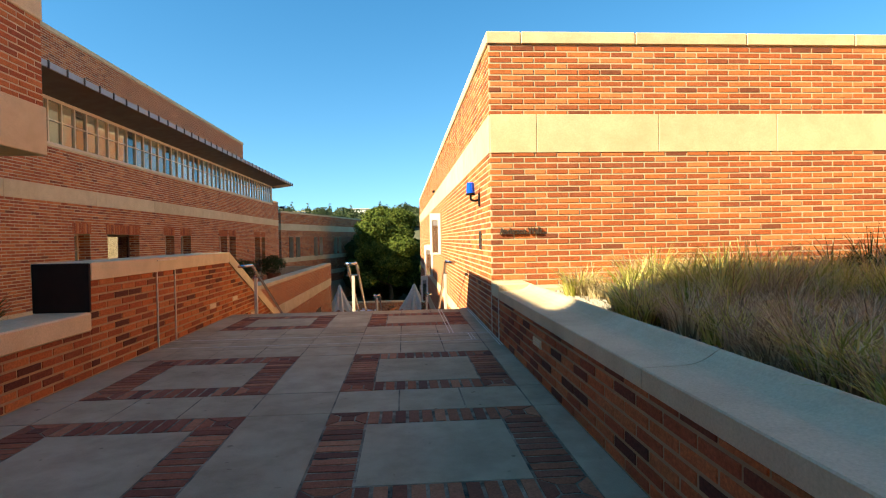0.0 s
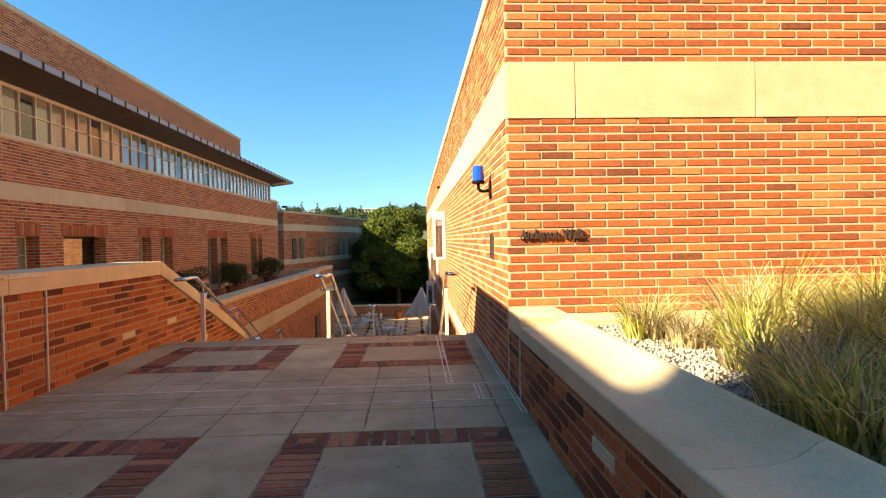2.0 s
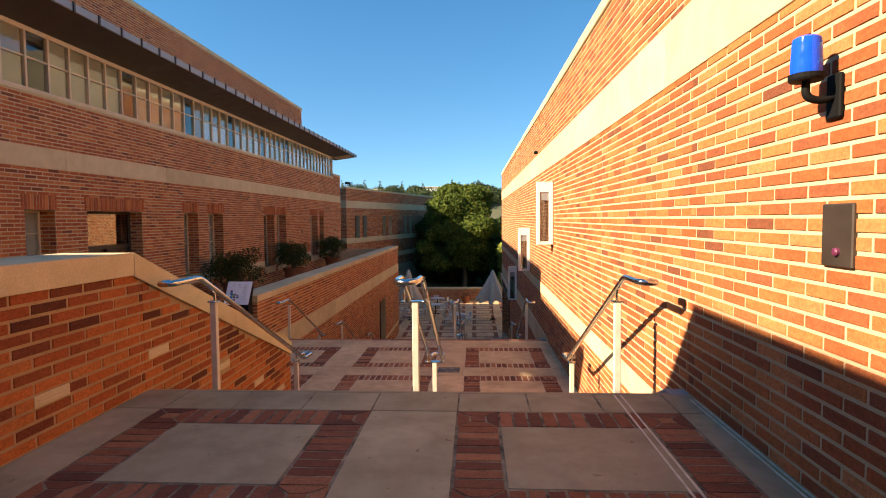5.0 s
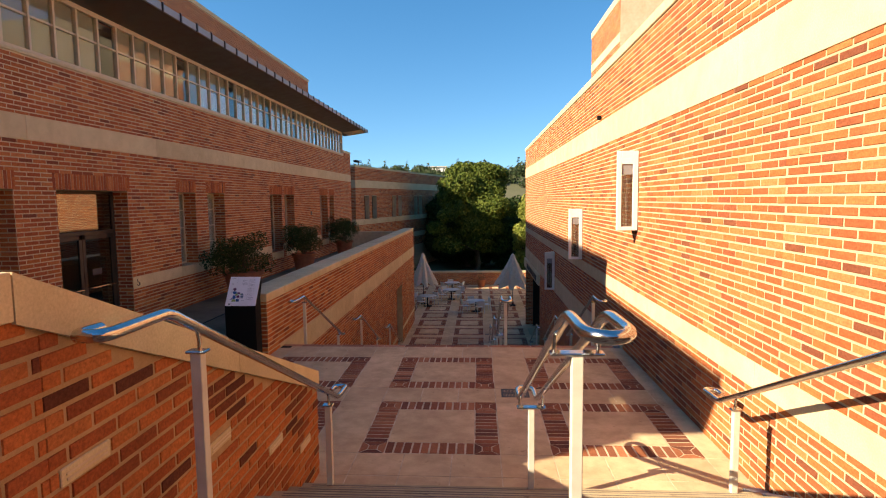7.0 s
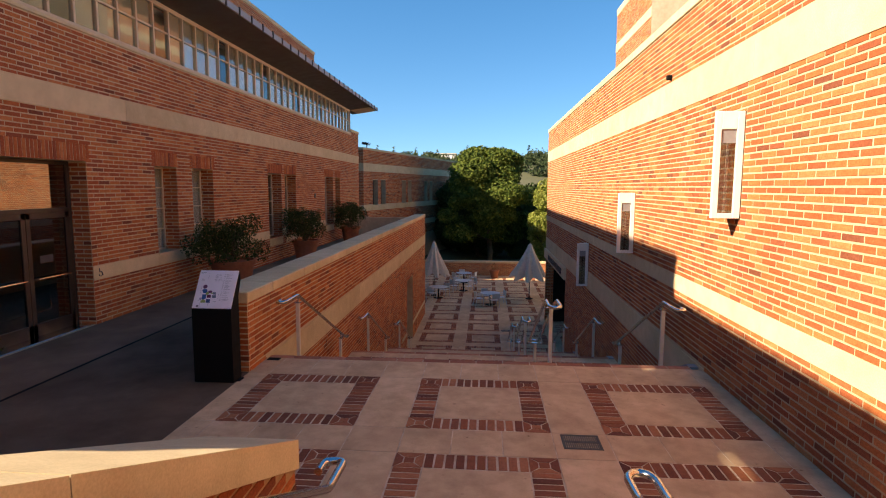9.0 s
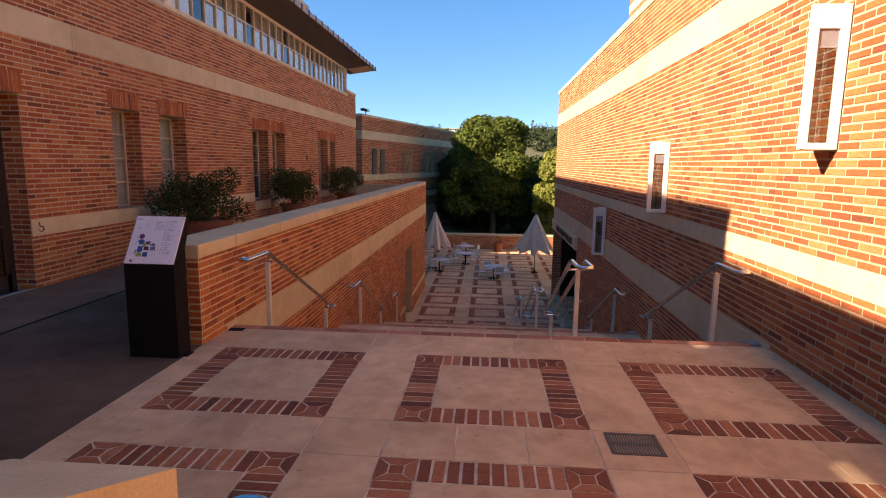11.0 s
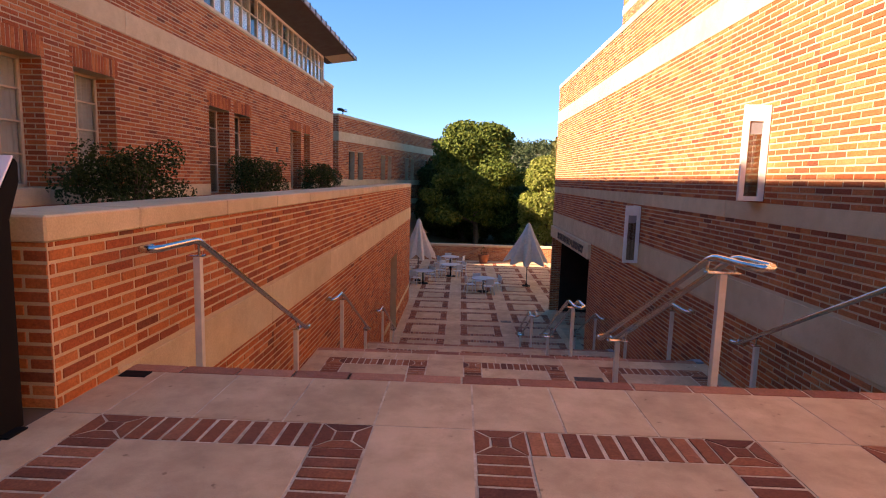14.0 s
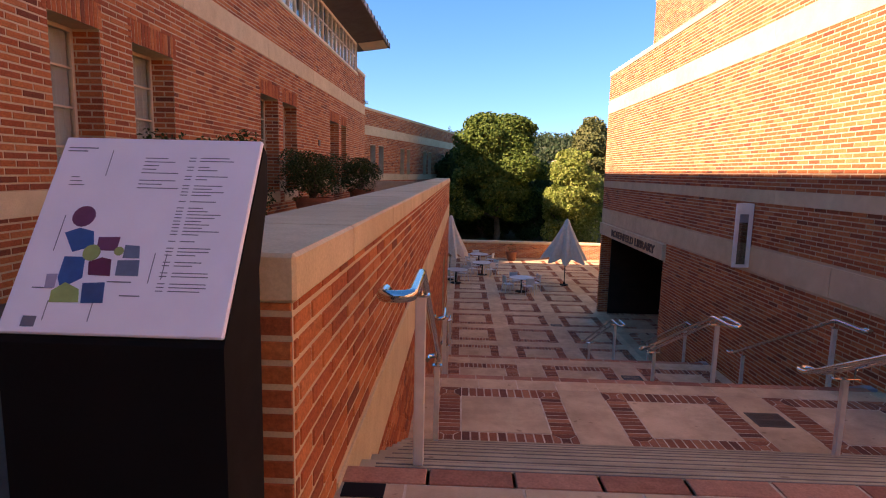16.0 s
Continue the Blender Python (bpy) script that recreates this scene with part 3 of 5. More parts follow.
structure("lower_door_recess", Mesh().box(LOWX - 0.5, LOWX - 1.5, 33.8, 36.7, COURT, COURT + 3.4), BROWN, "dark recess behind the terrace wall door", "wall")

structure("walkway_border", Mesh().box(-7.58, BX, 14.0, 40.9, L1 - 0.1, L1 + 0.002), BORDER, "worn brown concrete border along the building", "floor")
structure("walkway_edge_line", Mesh().box(-7.58, -7.53, 14.0, 40.9, L1 - 0.1, L1 - 0.001), BLACK, "narrow black strip along the walkway border", "floor")

# --- angled wing beyond ---
WING_O, WING_U = Vector((-11.4, 55.06, 0)), Vector((0.237, 0.9715, 0)).normalized()
WING_N = Vector((WING_U.y, -WING_U.x, 0))
WWIN = [(1.7, 2.7), (3.3, 4.3), (8.0, 9.0), (9.6, 10.5), (14.2, 15.1), (15.8, 16.7), (20.3, 21.2), (21.8, 22.7)]
wing_rot = Matrix.Translation(WING_O) @ Matrix.Rotation(math.atan2(WING_U.y, WING_U.x), 4, 'Z')
wm = Mesh()
pierced(wm, "y", 0.0, 0.5, 0.0, 34.0, -6.0, 4.15, [(a, b, -0.3, 1.78) for a, b in WWIN])
wm.box(0.0, 0.5, 0.5, 16.0, -6.0, 4.15)
wall_wing = structure("wall_wing", wm, MORTAR, "far brick wing with stone band and paired windows", "wall")
wall_wing.matrix_world = wing_rot
for a, b in ((2.46, 3.1), (-0.75, -0.3), (-2.6, -2.1)):
    stone_run(wall_wing, "y", -0.014, 0.02, 0.0, 34.0, a, b, 5.0, "stone_band", 0.004)
part("coping", Mesh().box(-0.03, 34.0, -0.03, 0.5, 4.15, 4.32, 0.012), STONE, wall_wing)
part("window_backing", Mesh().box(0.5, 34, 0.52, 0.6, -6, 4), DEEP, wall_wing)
part("roof_deck", Mesh().box(0.4, 34, 0.5, 16.0, 3.7, 3.9), ROOF, wall_wing)

# --- court end wall ---
wall_court = structure("wall_court", Mesh().box(-16, 30, 55.3, 55.7, -6.3, -4.85), MORTAR, "low brick wall closing the dining court", "wall")
stone_run(wall_court, "y", 55.24, 55.76, -16, 30, -4.85, -4.7, 2.4, "coping", 0.015)

# ---- paving ----
JW = 0.008
paver_cache = {}


def panel(parent, x0, x1, y0, y1, z, mat=None):
    m = Mesh()
    c = 0.003
    a = [(x0 + JW / 2, y0 + JW / 2), (x1 - JW / 2, y0 + JW / 2), (x1 - JW / 2, y1 - JW / 2), (x0 + JW / 2, y1 - JW / 2)]
    cx, cy = (x0 + x1) / 2, (y0 + y1) / 2
    v = [(x - cx, y - cy, -0.02) for x, y in a]
    v += [(x - cx + (c if x < cx else -c), y - cy + (c if y < cy else -c), 0) for x, y in a]
    m.add(v, [(4, 5, 6, 7), (0, 1, 5, 4), (1, 2, 6, 5), (2, 3, 7, 6), (3, 0, 4, 7)])
    ob = part("paving_slab", m, mat or CONCRETE, parent)
    ob.location = (cx, cy, z + random.uniform(-0.0012, 0.0012))


def prism_piece(m, poly, z, inset=0.004):
    cx, cy = sum(p[0] for p in poly) / len(poly), sum(p[1] for p in poly) / len(poly)
    n = len(poly)
    def shrink(p, k):
        d = Vector((cx - p[0], cy - p[1]))
        return (p[0] + d.x / d.length * k, p[1] + d.y / d.length * k)
    lo, hi = [shrink(p, 0.006) for p in poly], [shrink(p, 0.006 + inset) for p in poly]
    m.add([(*p, z - 0.02) for p in lo] + [(*p, z) for p in hi], [tuple(range(n, 2 * n))] + [(i, (i + 1) % n, (i + 1) % n + n, i + n) for i in range(n)])


def ring(parent, x0, x1, y0, y1, z, single, w=0.29):
    """A square frame of paving bricks with mitred corner blocks."""
    rest = Mesh()
    for side in range(4):
        L = (x1 - x0 if side < 2 else y1 - y0) - 2 * w
        n = max(3, round(L / 0.102))
        s = L / n
        for i in range(n):
            if side < 2:
                cx, cy = x0 + w + (i + 0.5) * s, (y0 + w / 2 if side == 0 else y1 - w / 2)
                hx, hy = s / 2 - 0.0065, w / 2 - 0.006
            else:
                cx, cy = (x0 + w / 2 if side == 2 else x1 - w / 2), y0 + w + (i + 0.5) * s
                hx, hy = w / 2 - 0.006, s / 2 - 0.0065
            zz = random.uniform(-0.0015, 0.002)
            if single:
                key = (round(hx, 3), round(hy, 3))
                if key not in paver_cache:
                    m = Mesh()
                    c = 0.006
                    v = [(a * hx, b * hy, -0.02) for a, b in ((-1, -1), (1, -1), (1, 1), (-1, 1))] + [(a * (hx - c), b * (hy - c), 0.001) for a, b in ((-1, -1), (1, -1), (1, 1), (-1, 1))]
                    m.add(v, [(4, 5, 6, 7), (0, 1, 5, 4), (1, 2, 6, 5), (2, 3, 7, 6), (3, 0, 4, 7)])
                    paver_cache[key] = m.data("paving_brick", PAVER)
                ob = part("paving_brick", paver_cache[key], None, parent)
                ob.location = (cx + random.uniform(-0.002, 0.002), cy + random.uniform(-0.002, 0.002), z + zz)
                ob.rotation_euler.z = random.uniform(-0.014, 0.014)
            else:
                prism_piece(rest, [(cx - hx, cy - hy), (cx + hx, cy - hy), (cx + hx, cy + hy), (cx - hx, cy + hy)], z + zz)
    for a, b in ((x0, y0), (x1 - w, y0), (x1 - w, y1 - w), (x0, y1 - w)):
        k = w * 0.31
        o = [(a, b), (a + w, b), (a + w, b + w), (a, b + w)]
        i_ = [(a + k, b + k), (a + w - k, b + k), (a + w - k, b + w - k), (a + k, b + w - k)]
        prism_piece(rest, i_, z + 0.001)
        for j in range(4):
            prism_piece(rest, [o[j], o[(j + 1) % 4], i_[(j + 1) % 4], i_[j]], z + random.uniform(-0.001, 0.002))
    tagged(part("brick_ring", rest, PAVER, parent), kind="stuff")


def paving(name, label, z, x0, x1, y0, y1, cols, rows, stretch=None, joint=None, coarse=False, mat=None):
    base = structure(name, Mesh().box(x0, x1, y0, y1, z - 0.5, z - 0.003), joint or PALEJOINT, label, "paving")
    xs = [x0] + [v for c in cols for v in c] + [x1]
    ys = [y0] + [v for r in rows for v in r] + [y1]
    order = sorted(range(len(ys) - 1), key=lambda j: ys[j])
    for j in order:
        for i in range(len(xs) - 1):
            a, b, c, d = xs[i], xs[i + 1], ys[j], ys[j + 1]
            if b - a < 0.02 or d - c < 0.02:
                continue
            if i % 2 == 1 and j % 2 == 1:
                ring(base, a, b, c, d, z, stretch is not None and stretch[0] < c and d < stretch[1])
                panel(base, a + 0.29, b - 0.29, c + 0.29, d - 0.29, z, mat)
            else:
                nx = 1 if b - a < 0.9 else round((b - a) / (1.6 if coarse else 0.54))
                ny = 1 if d - c < 0.9 or j % 2 == 1 else round((d - c) / (1.6 if coarse else 0.54))
                for p in range(nx):
                    for q in range(ny):
                        panel(base, a + (b - a) * p / nx, a + (b - a) * (p + 1) / nx, c + (d - c) * q / ny, c + (d - c) * (q + 1) / ny, z, mat)
    return base


TOPC = [(-2.4, -0.83), (-0.2, 1.37)]
LANDC = [(-4.65, -3.04), (-2.46, -0.86), (-0.28, 1.36)]
top_floor = paving("floor_terrace", "grey concrete terrace paving with square red brick frames", 0.0, LX, RX, -9.0, FLIGHTS[0][0] - 0.03, TOPC, [(-1.6, 0.0), (0.6, 2.2), (2.8, 4.4), (5.01, 6.6), (8.66, 10.1)], (2.5, 8.0), DARKJOINT)
land1 = paving("floor_landing_1", "concrete landing tinted for bounced light, with square brick frames", L1, -4.96, RX, FLIGHTS[0][1] - 0.02, FLIGHTS[1][0] - 0.13, LANDC, [(14.5, 16.1), (16.68, 18.3)], (14.0, 19.0), mat=BOUNCEPINK)
land2 = paving("floor_landing_2", "middle concrete landing with one row of brick frames", L2, LOWX, RX, FLIGHTS[1][1] - 0.02, FLIGHTS[2][0] - 0.13, LANDC, [(22.42, 24.02)], None, mat=BOUNCEPINK)
land3 = paving("floor_landing_3", "lower concrete landing with brick frames", L3, LOWX, RX, FLIGHTS[2][1] - 0.02, FLIGHTS[3][0] - 0.13, LANDC, [(27.65, 29.2)], None, mat=BOUNCEPINK)
COURTC = [(-13.35, -11.75), (-11.17, -9.57), (-9.0, -7.4), (-6.83, -5.23), (-4.65, -3.04), (-2.46, -0.86), (-0.28, 1.36), (1.95, 3.55), (4.15, 5.75), (6.35, 7.95)]
court = paving("floor_court", "dining court paved in concrete and brick frames", COURT, -14.0, 9.0, FLIGHTS[3][1] - 0.02, 55.3, COURTC, [(33.6 + 2.15 * k, 35.2 + 2.15 * k) for k in range(10)], None, None, True, BOUNCEPINK)

# ---- stairs ----
def stairs(name, y0, y1, z0, z1, xa, xb, brick_edge):
    n = 9
    rise, run = (z0 - z1) / n, (y1 - y0) / (n - 1)
    s = structure(name, Mesh().prism([(y0, z1 - 0.4), (y0, z0 - rise - 0.03), (y1, z1 - 0.03), (y1, z1 - 0.4)], "x", xa, xb), CONCRETE, "broad concrete steps with grooved treads", "stairs")
    for k in range(n - 1):
        zz = z0 - rise * (k + 1)
        part("step", Mesh().box(xa, xb, y0 + run * k - 0.02, y0 + run * (k + 1) + 0.02, zz - rise, zz, 0.012), CONCRETE, s)
        g = Mesh()
        for q in range(4):
            yy = y0 + run * (k + 1) - 0.02 - 0.035 * q
            g.box(xa + 0.1, xb - 0.1, yy - 0.014, yy - 0.004, zz - 0.001, zz + 0.0025)
        part("grip_strip", g, JOINT, s)
    part("landing_edge", Mesh().box(xa, xb, y0 - 0.03 if not brick_edge else y0 - 0.02, y0 + 0.015, z0 - rise, z0 - (0.0 if not brick_edge else 0.012), 0.008), CONCRETE, s)
    if brick_edge:
        x = xa
        while x < xb - 0.05:
            e = min(x + 0.405, xb)
            part("edge_brick", Mesh().box(x + 0.006, e - 0.006, y0 - 0.127, y0 + 0.012, z0 - 0.07, z0 + 0.001, 0.006), EDGEBRICK, s)
            x = e
        part("edge_bed", Mesh().box(xa, xb, y0 - 0.13, y0, z0 - 0.4, z0 - 0.004), PALEJOINT, s)
    return s


for k, (y0, y1, z0, z1) in enumerate(FLIGHTS):
    st = stairs("stairs_%d" % (k + 1), y0, y1, z0, z1, LX if k == 0 else LOWX, RX - 0.15, k > 0)
    part("stringer", Mesh().prism([(y0 - 0.02, z0 - 0.002), (y0 + 0.12, z0 + 0.002), (y1 + 0.1, z1 + 0.1), (y1 + 0.35, z1 + 0.02), (y1 + 0.35, z1 - 0.3), (y0 - 0.02, z0 - 0.3)], "x", RX - 0.15, RX - 0.001), GREYPAINT, st, "sloping grey concrete stringer")

# ================= things: the long brick building =================
canopy = thing("canopy", "dark bronze metal canopy with ribbed fascia over strip windows", "canopy")
part("soffit", Mesh().prism([(BX - 0.3, 5.32), (BX, 5.36), (-7.9, 5.52), (-7.88, 5.56), (-7.88, 5.62), (BX - 0.3, 5.7)], "y", 10.1, 43.0), BROWN, canopy)
part("fascia", Mesh().box(-7.9, -7.85, 10.1, 43.03, 5.5, 5.66, 0.006), FASCIA, canopy, "dull grey sheet metal fascia")
for k in range(45):
    part("rib", Mesh().box(-7.86, -7.82, 10.15 + 0.74 * k, 10.2 + 0.74 * k, 5.48, 5.68, 0.006), BROWN, canopy)
part("end_soffit", Mesh().prism([(BX, 5.345), (-7.95, 5.495), (-7.95, 5.51), (BX, 5.36)], "y", 41.4, 42.95), TAN, canopy, "pale tan soffit panel at the open end")

strip = thing("window_1", "long strip of upper windows in tan frames with blinds", "window", kind="structure")
part("window_head", Mesh().box(BX - 0.04, BX - 0.14, 10.3, 41.3, 5.26, 5.36, 0.008), TAN, strip)
part("window_sill", Mesh().box(BX + 0.005, BX - 0.14, 10.3, 41.3, 4.06, 4.12, 0.008), TAN, strip)
part("transom_bar", Mesh().box(BX - 0.05, BX - 0.12, 10.3, 41.3, 4.72, 4.76, 0.005), TAN, strip)
mull = Mesh().box(BX - 0.03, BX - 0.13, -0.028, 0.028, 4.12, 5.26, 0.006).data("mullion", TAN)
pane = Mesh().box(BX - 0.078, BX - 0.084, 0.028, 0.587, 4.12, 5.26).data("pane", GLASS)
for k in range(51):
    yy = 10.3 + 0.615 * k
    part("mullion", mull, None, strip).location.y = yy
    p = part("pane", pane, None, strip)
    p.location.y = yy
    p.visible_shadow = False
    if yy > 24 and k % 5 != 1:
        part("blind", Mesh().box(BX - 0.115, BX - 0.13, yy + 0.03, yy + 0.585, 4.12, 4.68 + 0.04 * (k % 3)), BLIND, strip, "white lowered blind")
        part("blind", Mesh().box(BX - 0.133, BX - 0.143, yy + 0.03, yy + 0.585, 4.7, 5.26), BLINDREFLECT, strip, "tan shade behind the upper panes")
    elif k % 5 != 1:
        part("blind", Mesh().box(BX - 0.115, BX - 0.13, yy + 0.03, yy + 0.585, 4.12, 5.26), BLINDREFLECT, strip, "tan drawn shade toned for the reflected wall")
part("end_post", Mesh().box(BX - 0.02, BX - 0.14, 41.27, 41.33, 4.06, 5.36, 0.006), TAN, strip)


def tall_window(no, a, b):
    w = thing("window_%d" % no, "narrow brick-framed window with drawn grey curtain", "window", kind="structure")
    x = BX - 0.34
    lo = SILL if a < 29 else LOWSILL
    f = Mesh().box(x, x - 0.06, a, a + 0.05, lo, HEAD, 0.006).box(x, x - 0.06, b - 0.05, b, lo, HEAD, 0.006).box(x, x - 0.06, a, b, HEAD - 0.05, HEAD, 0.006).box(x, x - 0.06, a, b, lo, lo + 0.05, 0.006)
    part("window_frame", f, TAN, w)
    for zz in (HEAD - 0.49, HEAD - 0.98, HEAD - 1.47):
        part("glazing_bar", Mesh().box(x - 0.01, x - 0.05, a + 0.05, b - 0.05, zz - 0.014, zz + 0.014, 0.004), TAN, w)
    part("glazing_bar", Mesh().box(x - 0.012, x - 0.048, (a + b) / 2 - 0.014, (a + b) / 2 + 0.014, lo + 0.05, HEAD - 0.05, 0.004), TAN, w)
    p = part("pane", Mesh().box(x - 0.028, x - 0.034, a + 0.05, b - 0.05, lo + 0.05, HEAD - 0.05), GLASS, w)
    p.visible_shadow = False
    c = Mesh()
    n = 26
    va = [(x - 0.066 + 0.014 * math.sin(i * 1.9) + 0.006 * math.sin(i * 4.3), a + 0.03 + (b - a) * (0.95 if a < 26 else 0.45) * i / n) for i in range(n + 1)]
    c.add([(px, py, lo) for px, py in va] + [(px, py, HEAD) for px, py in va], [(i, i + 1, i + n + 2, i + n + 1) for i in range(n)])
    part("curtain", c, CURTAIN, w, "grey folded curtain", True)
    part("window_sill", Mesh().box(BX + 0.02, x - 0.06, a, b, lo - 0.27, lo, 0.01), STONE, w)


for k, (a, b) in enumerate(BWIN):
    tall_window(k + 2, a, b)

door = thing("door_1", "glazed bronze double door with notices and pull bars", "door", kind="structure")
x = BX - 0.34
part("door_frame", Mesh().box(x, x - 0.08, 18.6, 18.67, L1, HEAD, 0.006).box(x, x - 0.08, 20.68, 20.75, L1, HEAD, 0.006).box(x, x - 0.08, 18.6, 20.75, HEAD - 0.07, HEAD, 0.006).box(x, x - 0.08, 18.67, 20.68, 0.72, 0.8, 0.006), BROWN, door)
for a, b in ((18.67, 19.67), (19.68, 20.68)):
    leaf = part("door_leaf", Mesh().box(x - 0.01, x - 0.06, a, a + 0.09, L1 + 0.01, 0.72, 0.005).box(x - 0.01, x - 0.06, b - 0.09, b, L1 + 0.01, 0.72, 0.005).box(x - 0.01, x - 0.06, a, b, L1 + 0.01, L1 + 0.24, 0.005).box(x - 0.01, x - 0.06, a, b, 0.62, 0.72, 0.005), BROWN, door)
    p = part("pane", Mesh().box(x - 0.032, x - 0.04, a + 0.09, b - 0.09, L1 + 0.24, 0.62), DOORGLASS, leaf)
    p.visible_shadow = False
    part("push_bar", Mesh().tube([(x + 0.05, a + 0.12, -0.42), (x + 0.05, b - 0.12, -0.42)], 0.014), STEEL, leaf, "bright steel push bar")
p = part("pane", Mesh().box(x - 0.032, x - 0.04, 18.67, 20.68, 0.8, HEAD - 0.07), DOORGLASS, door)
p.visible_shadow = False
part("notice", Mesh().box(x - 0.03, x - 0.028, 18.82, 19.02, -0.12, 0.42), PAPER, door, "white notice sheet with blue boxes")
part("notice_print", Mesh().box(x - 0.028, x - 0.026, 18.85, 18.99, 0.16, 0.38).box(x - 0.028, x - 0.026, 18.85, 18.99, -0.08, 0.08), MAPCOL[1], door)
part("wall_plate", Mesh().box(x - 0.03, x - 0.027, 19.95, 20.25, -0.16, -0.03), INK, door)
part("threshold", Mesh().box(BX - 0.05, x - 0.1, 18.6, 20.75, L1 - 0.004, L1 + 0.02, 0.006), STEEL, door)
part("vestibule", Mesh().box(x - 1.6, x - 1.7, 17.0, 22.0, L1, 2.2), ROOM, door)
acc = thing("wall_marker", "small dark access symbol on the stone band", "sign")
ring_ = [(BX + 0.02, 20.93 + 0.045 * math.cos(a), -0.49 + 0.045 * math.sin(a)) for a in np.linspace(-2.9, 1.2, 14)]
part("wheel", Mesh().tube(ring_, 0.008, 6), INK, acc)
part("figure", Mesh().tube([(BX + 0.02, 20.9, -0.38), (BX + 0.02, 20.91, -0.45), (BX + 0.02, 20.97, -0.46), (BX + 0.02, 20.99, -0.52)], 0.009, 6), INK, acc)
vent = thing("wall_vent", "small dark vent fitting on the brick wall", "vent")
part("body", Mesh().box(BX + 0.006, BX + 0.03, 34.55, 34.75, 0.72, 0.9, 0.006), BROWN, vent)

# ================= the library wall: windows, lamp, plate, lettering =================
def bay_window(no, y0, lo, hi):
    """A slim window set square to the wall in a wedge-shaped white box."""
    w = thing("window_%d" % no, "slim white boxed window standing square out from the wall", "window", kind="structure")
    x0, x1, back = RX - 0.36, RX - 0.012, y0 + 0.42
    lo, hi = lo - 0.03, hi + 0.03
    g0, g1, gt, gb = x0 + 0.075, x1 - 0.085, hi - 0.22, lo + 0.065
    f = Mesh().box(x0, g0, y0, y0 + 0.045, lo, hi, 0.005).box(g1, x1, y0, y0 + 0.045, lo, hi, 0.005)
    f.box(g0, g1, y0 + 0.001, y0 + 0.045, gt, hi, 0.004).box(g0, g1, y0 + 0.001, y0 + 0.045, lo, gb, 0.004)
    part("window_frame", f, WHITE, w)
    part("side_panel", Mesh().prism([(x0, y0 + 0.046), (x0 + 0.03, y0 + 0.046), (RX - 0.002, back - 0.03), (RX - 0.002, back)], "z", lo, hi), WHITE, w)
    for za, zb, name in ((lo, lo + 0.03, "bottom_cap"), (hi - 0.03, hi, "top_cap")):
        part(name, Mesh().prism([(x0 + 0.035, y0 + 0.047), (RX - 0.003, y0 + 0.047), (RX - 0.003, back - 0.04)], "z", za, zb), WHITE, w)
    p = part("pane", Mesh().box(g0, g1, y0 + 0.02, y0 + 0.026, gb, gt - 0.17), MIRRORY, w)
    p.visible_shadow = False
    part("glazing_bar", Mesh().box(g0, g1, y0 + 0.012, y0 + 0.034, gt - 0.172, gt - 0.158, 0.003), FASCIA, w)
    part("mullion", Mesh().box((g0 + g1) / 2 - 0.018, (g0 + g1) / 2 + 0.018, y0 + 0.027, y0 + 0.05, gb, gt - 0.172, 0.003), FASCIA, w, "grey metal mullion behind the pane")
    part("upper_panel", Mesh().box(g0, g1, y0 + 0.018, y0 + 0.03, gt - 0.158, gt), FASCIA, w, "grey frosted upper panel")
    part("edge_joint", Mesh().box(x1, RX - 0.002, y0 + 0.004, y0 + 0.05, lo, hi), BROWN, w, "dark joint against the brick")


for k, (a, b, lo, hi) in enumerate(RWIN):
    bay_window(k + 9, a - 0.03, lo, hi)

lamp = thing("wall_lamp", "blue emergency beacon on a curved black bracket", "lamp")
lx, ly = 1.45, 8.83
part("lens", Mesh().lathe(lx, ly, [(0.064, 2.03), (0.066, 2.06), (0.061, 2.17), (0.058, 2.19), (0.045, 2.2)], 20), BLUE, lamp, "translucent royal blue lens", True)
part("base_ring", Mesh().lathe(lx, ly, [(0.068, 2.0), (0.073, 2.01), (0.073, 2.03), (0.06, 2.034)], 20), BLACK, lamp)
part("bracket", Mesh().tube(smooth_path([(lx, ly, 2.0), (lx, ly, 1.93), (lx + 0.06, ly, 1.91), (RX - 0.01, ly, 1.93)], 0.05), 0.018), BLACK, lamp, "", True)
part("wall_plate", Mesh().box(RX - 0.03, RX - 0.008, ly - 0.05, ly + 0.05, 1.83, 2.03, 0.006), BLACK, lamp)
box_ = thing("call_box", "dark recessed call plate set in the brick", "plate")
part("plate", Mesh().box(RX - 0.022, RX + 0.01, 8.68, 8.9, 1.15, 1.44, 0.006), BROWN, box_)
part("button", Mesh().lathe(0, 0, [(0.02, 0), (0.02, 0.012), (0.012, 0.018)], 12), MAPCOL[2], box_).matrix_world = pose(RX - 0.022, 8.78, 1.22, 0, -90, 0)


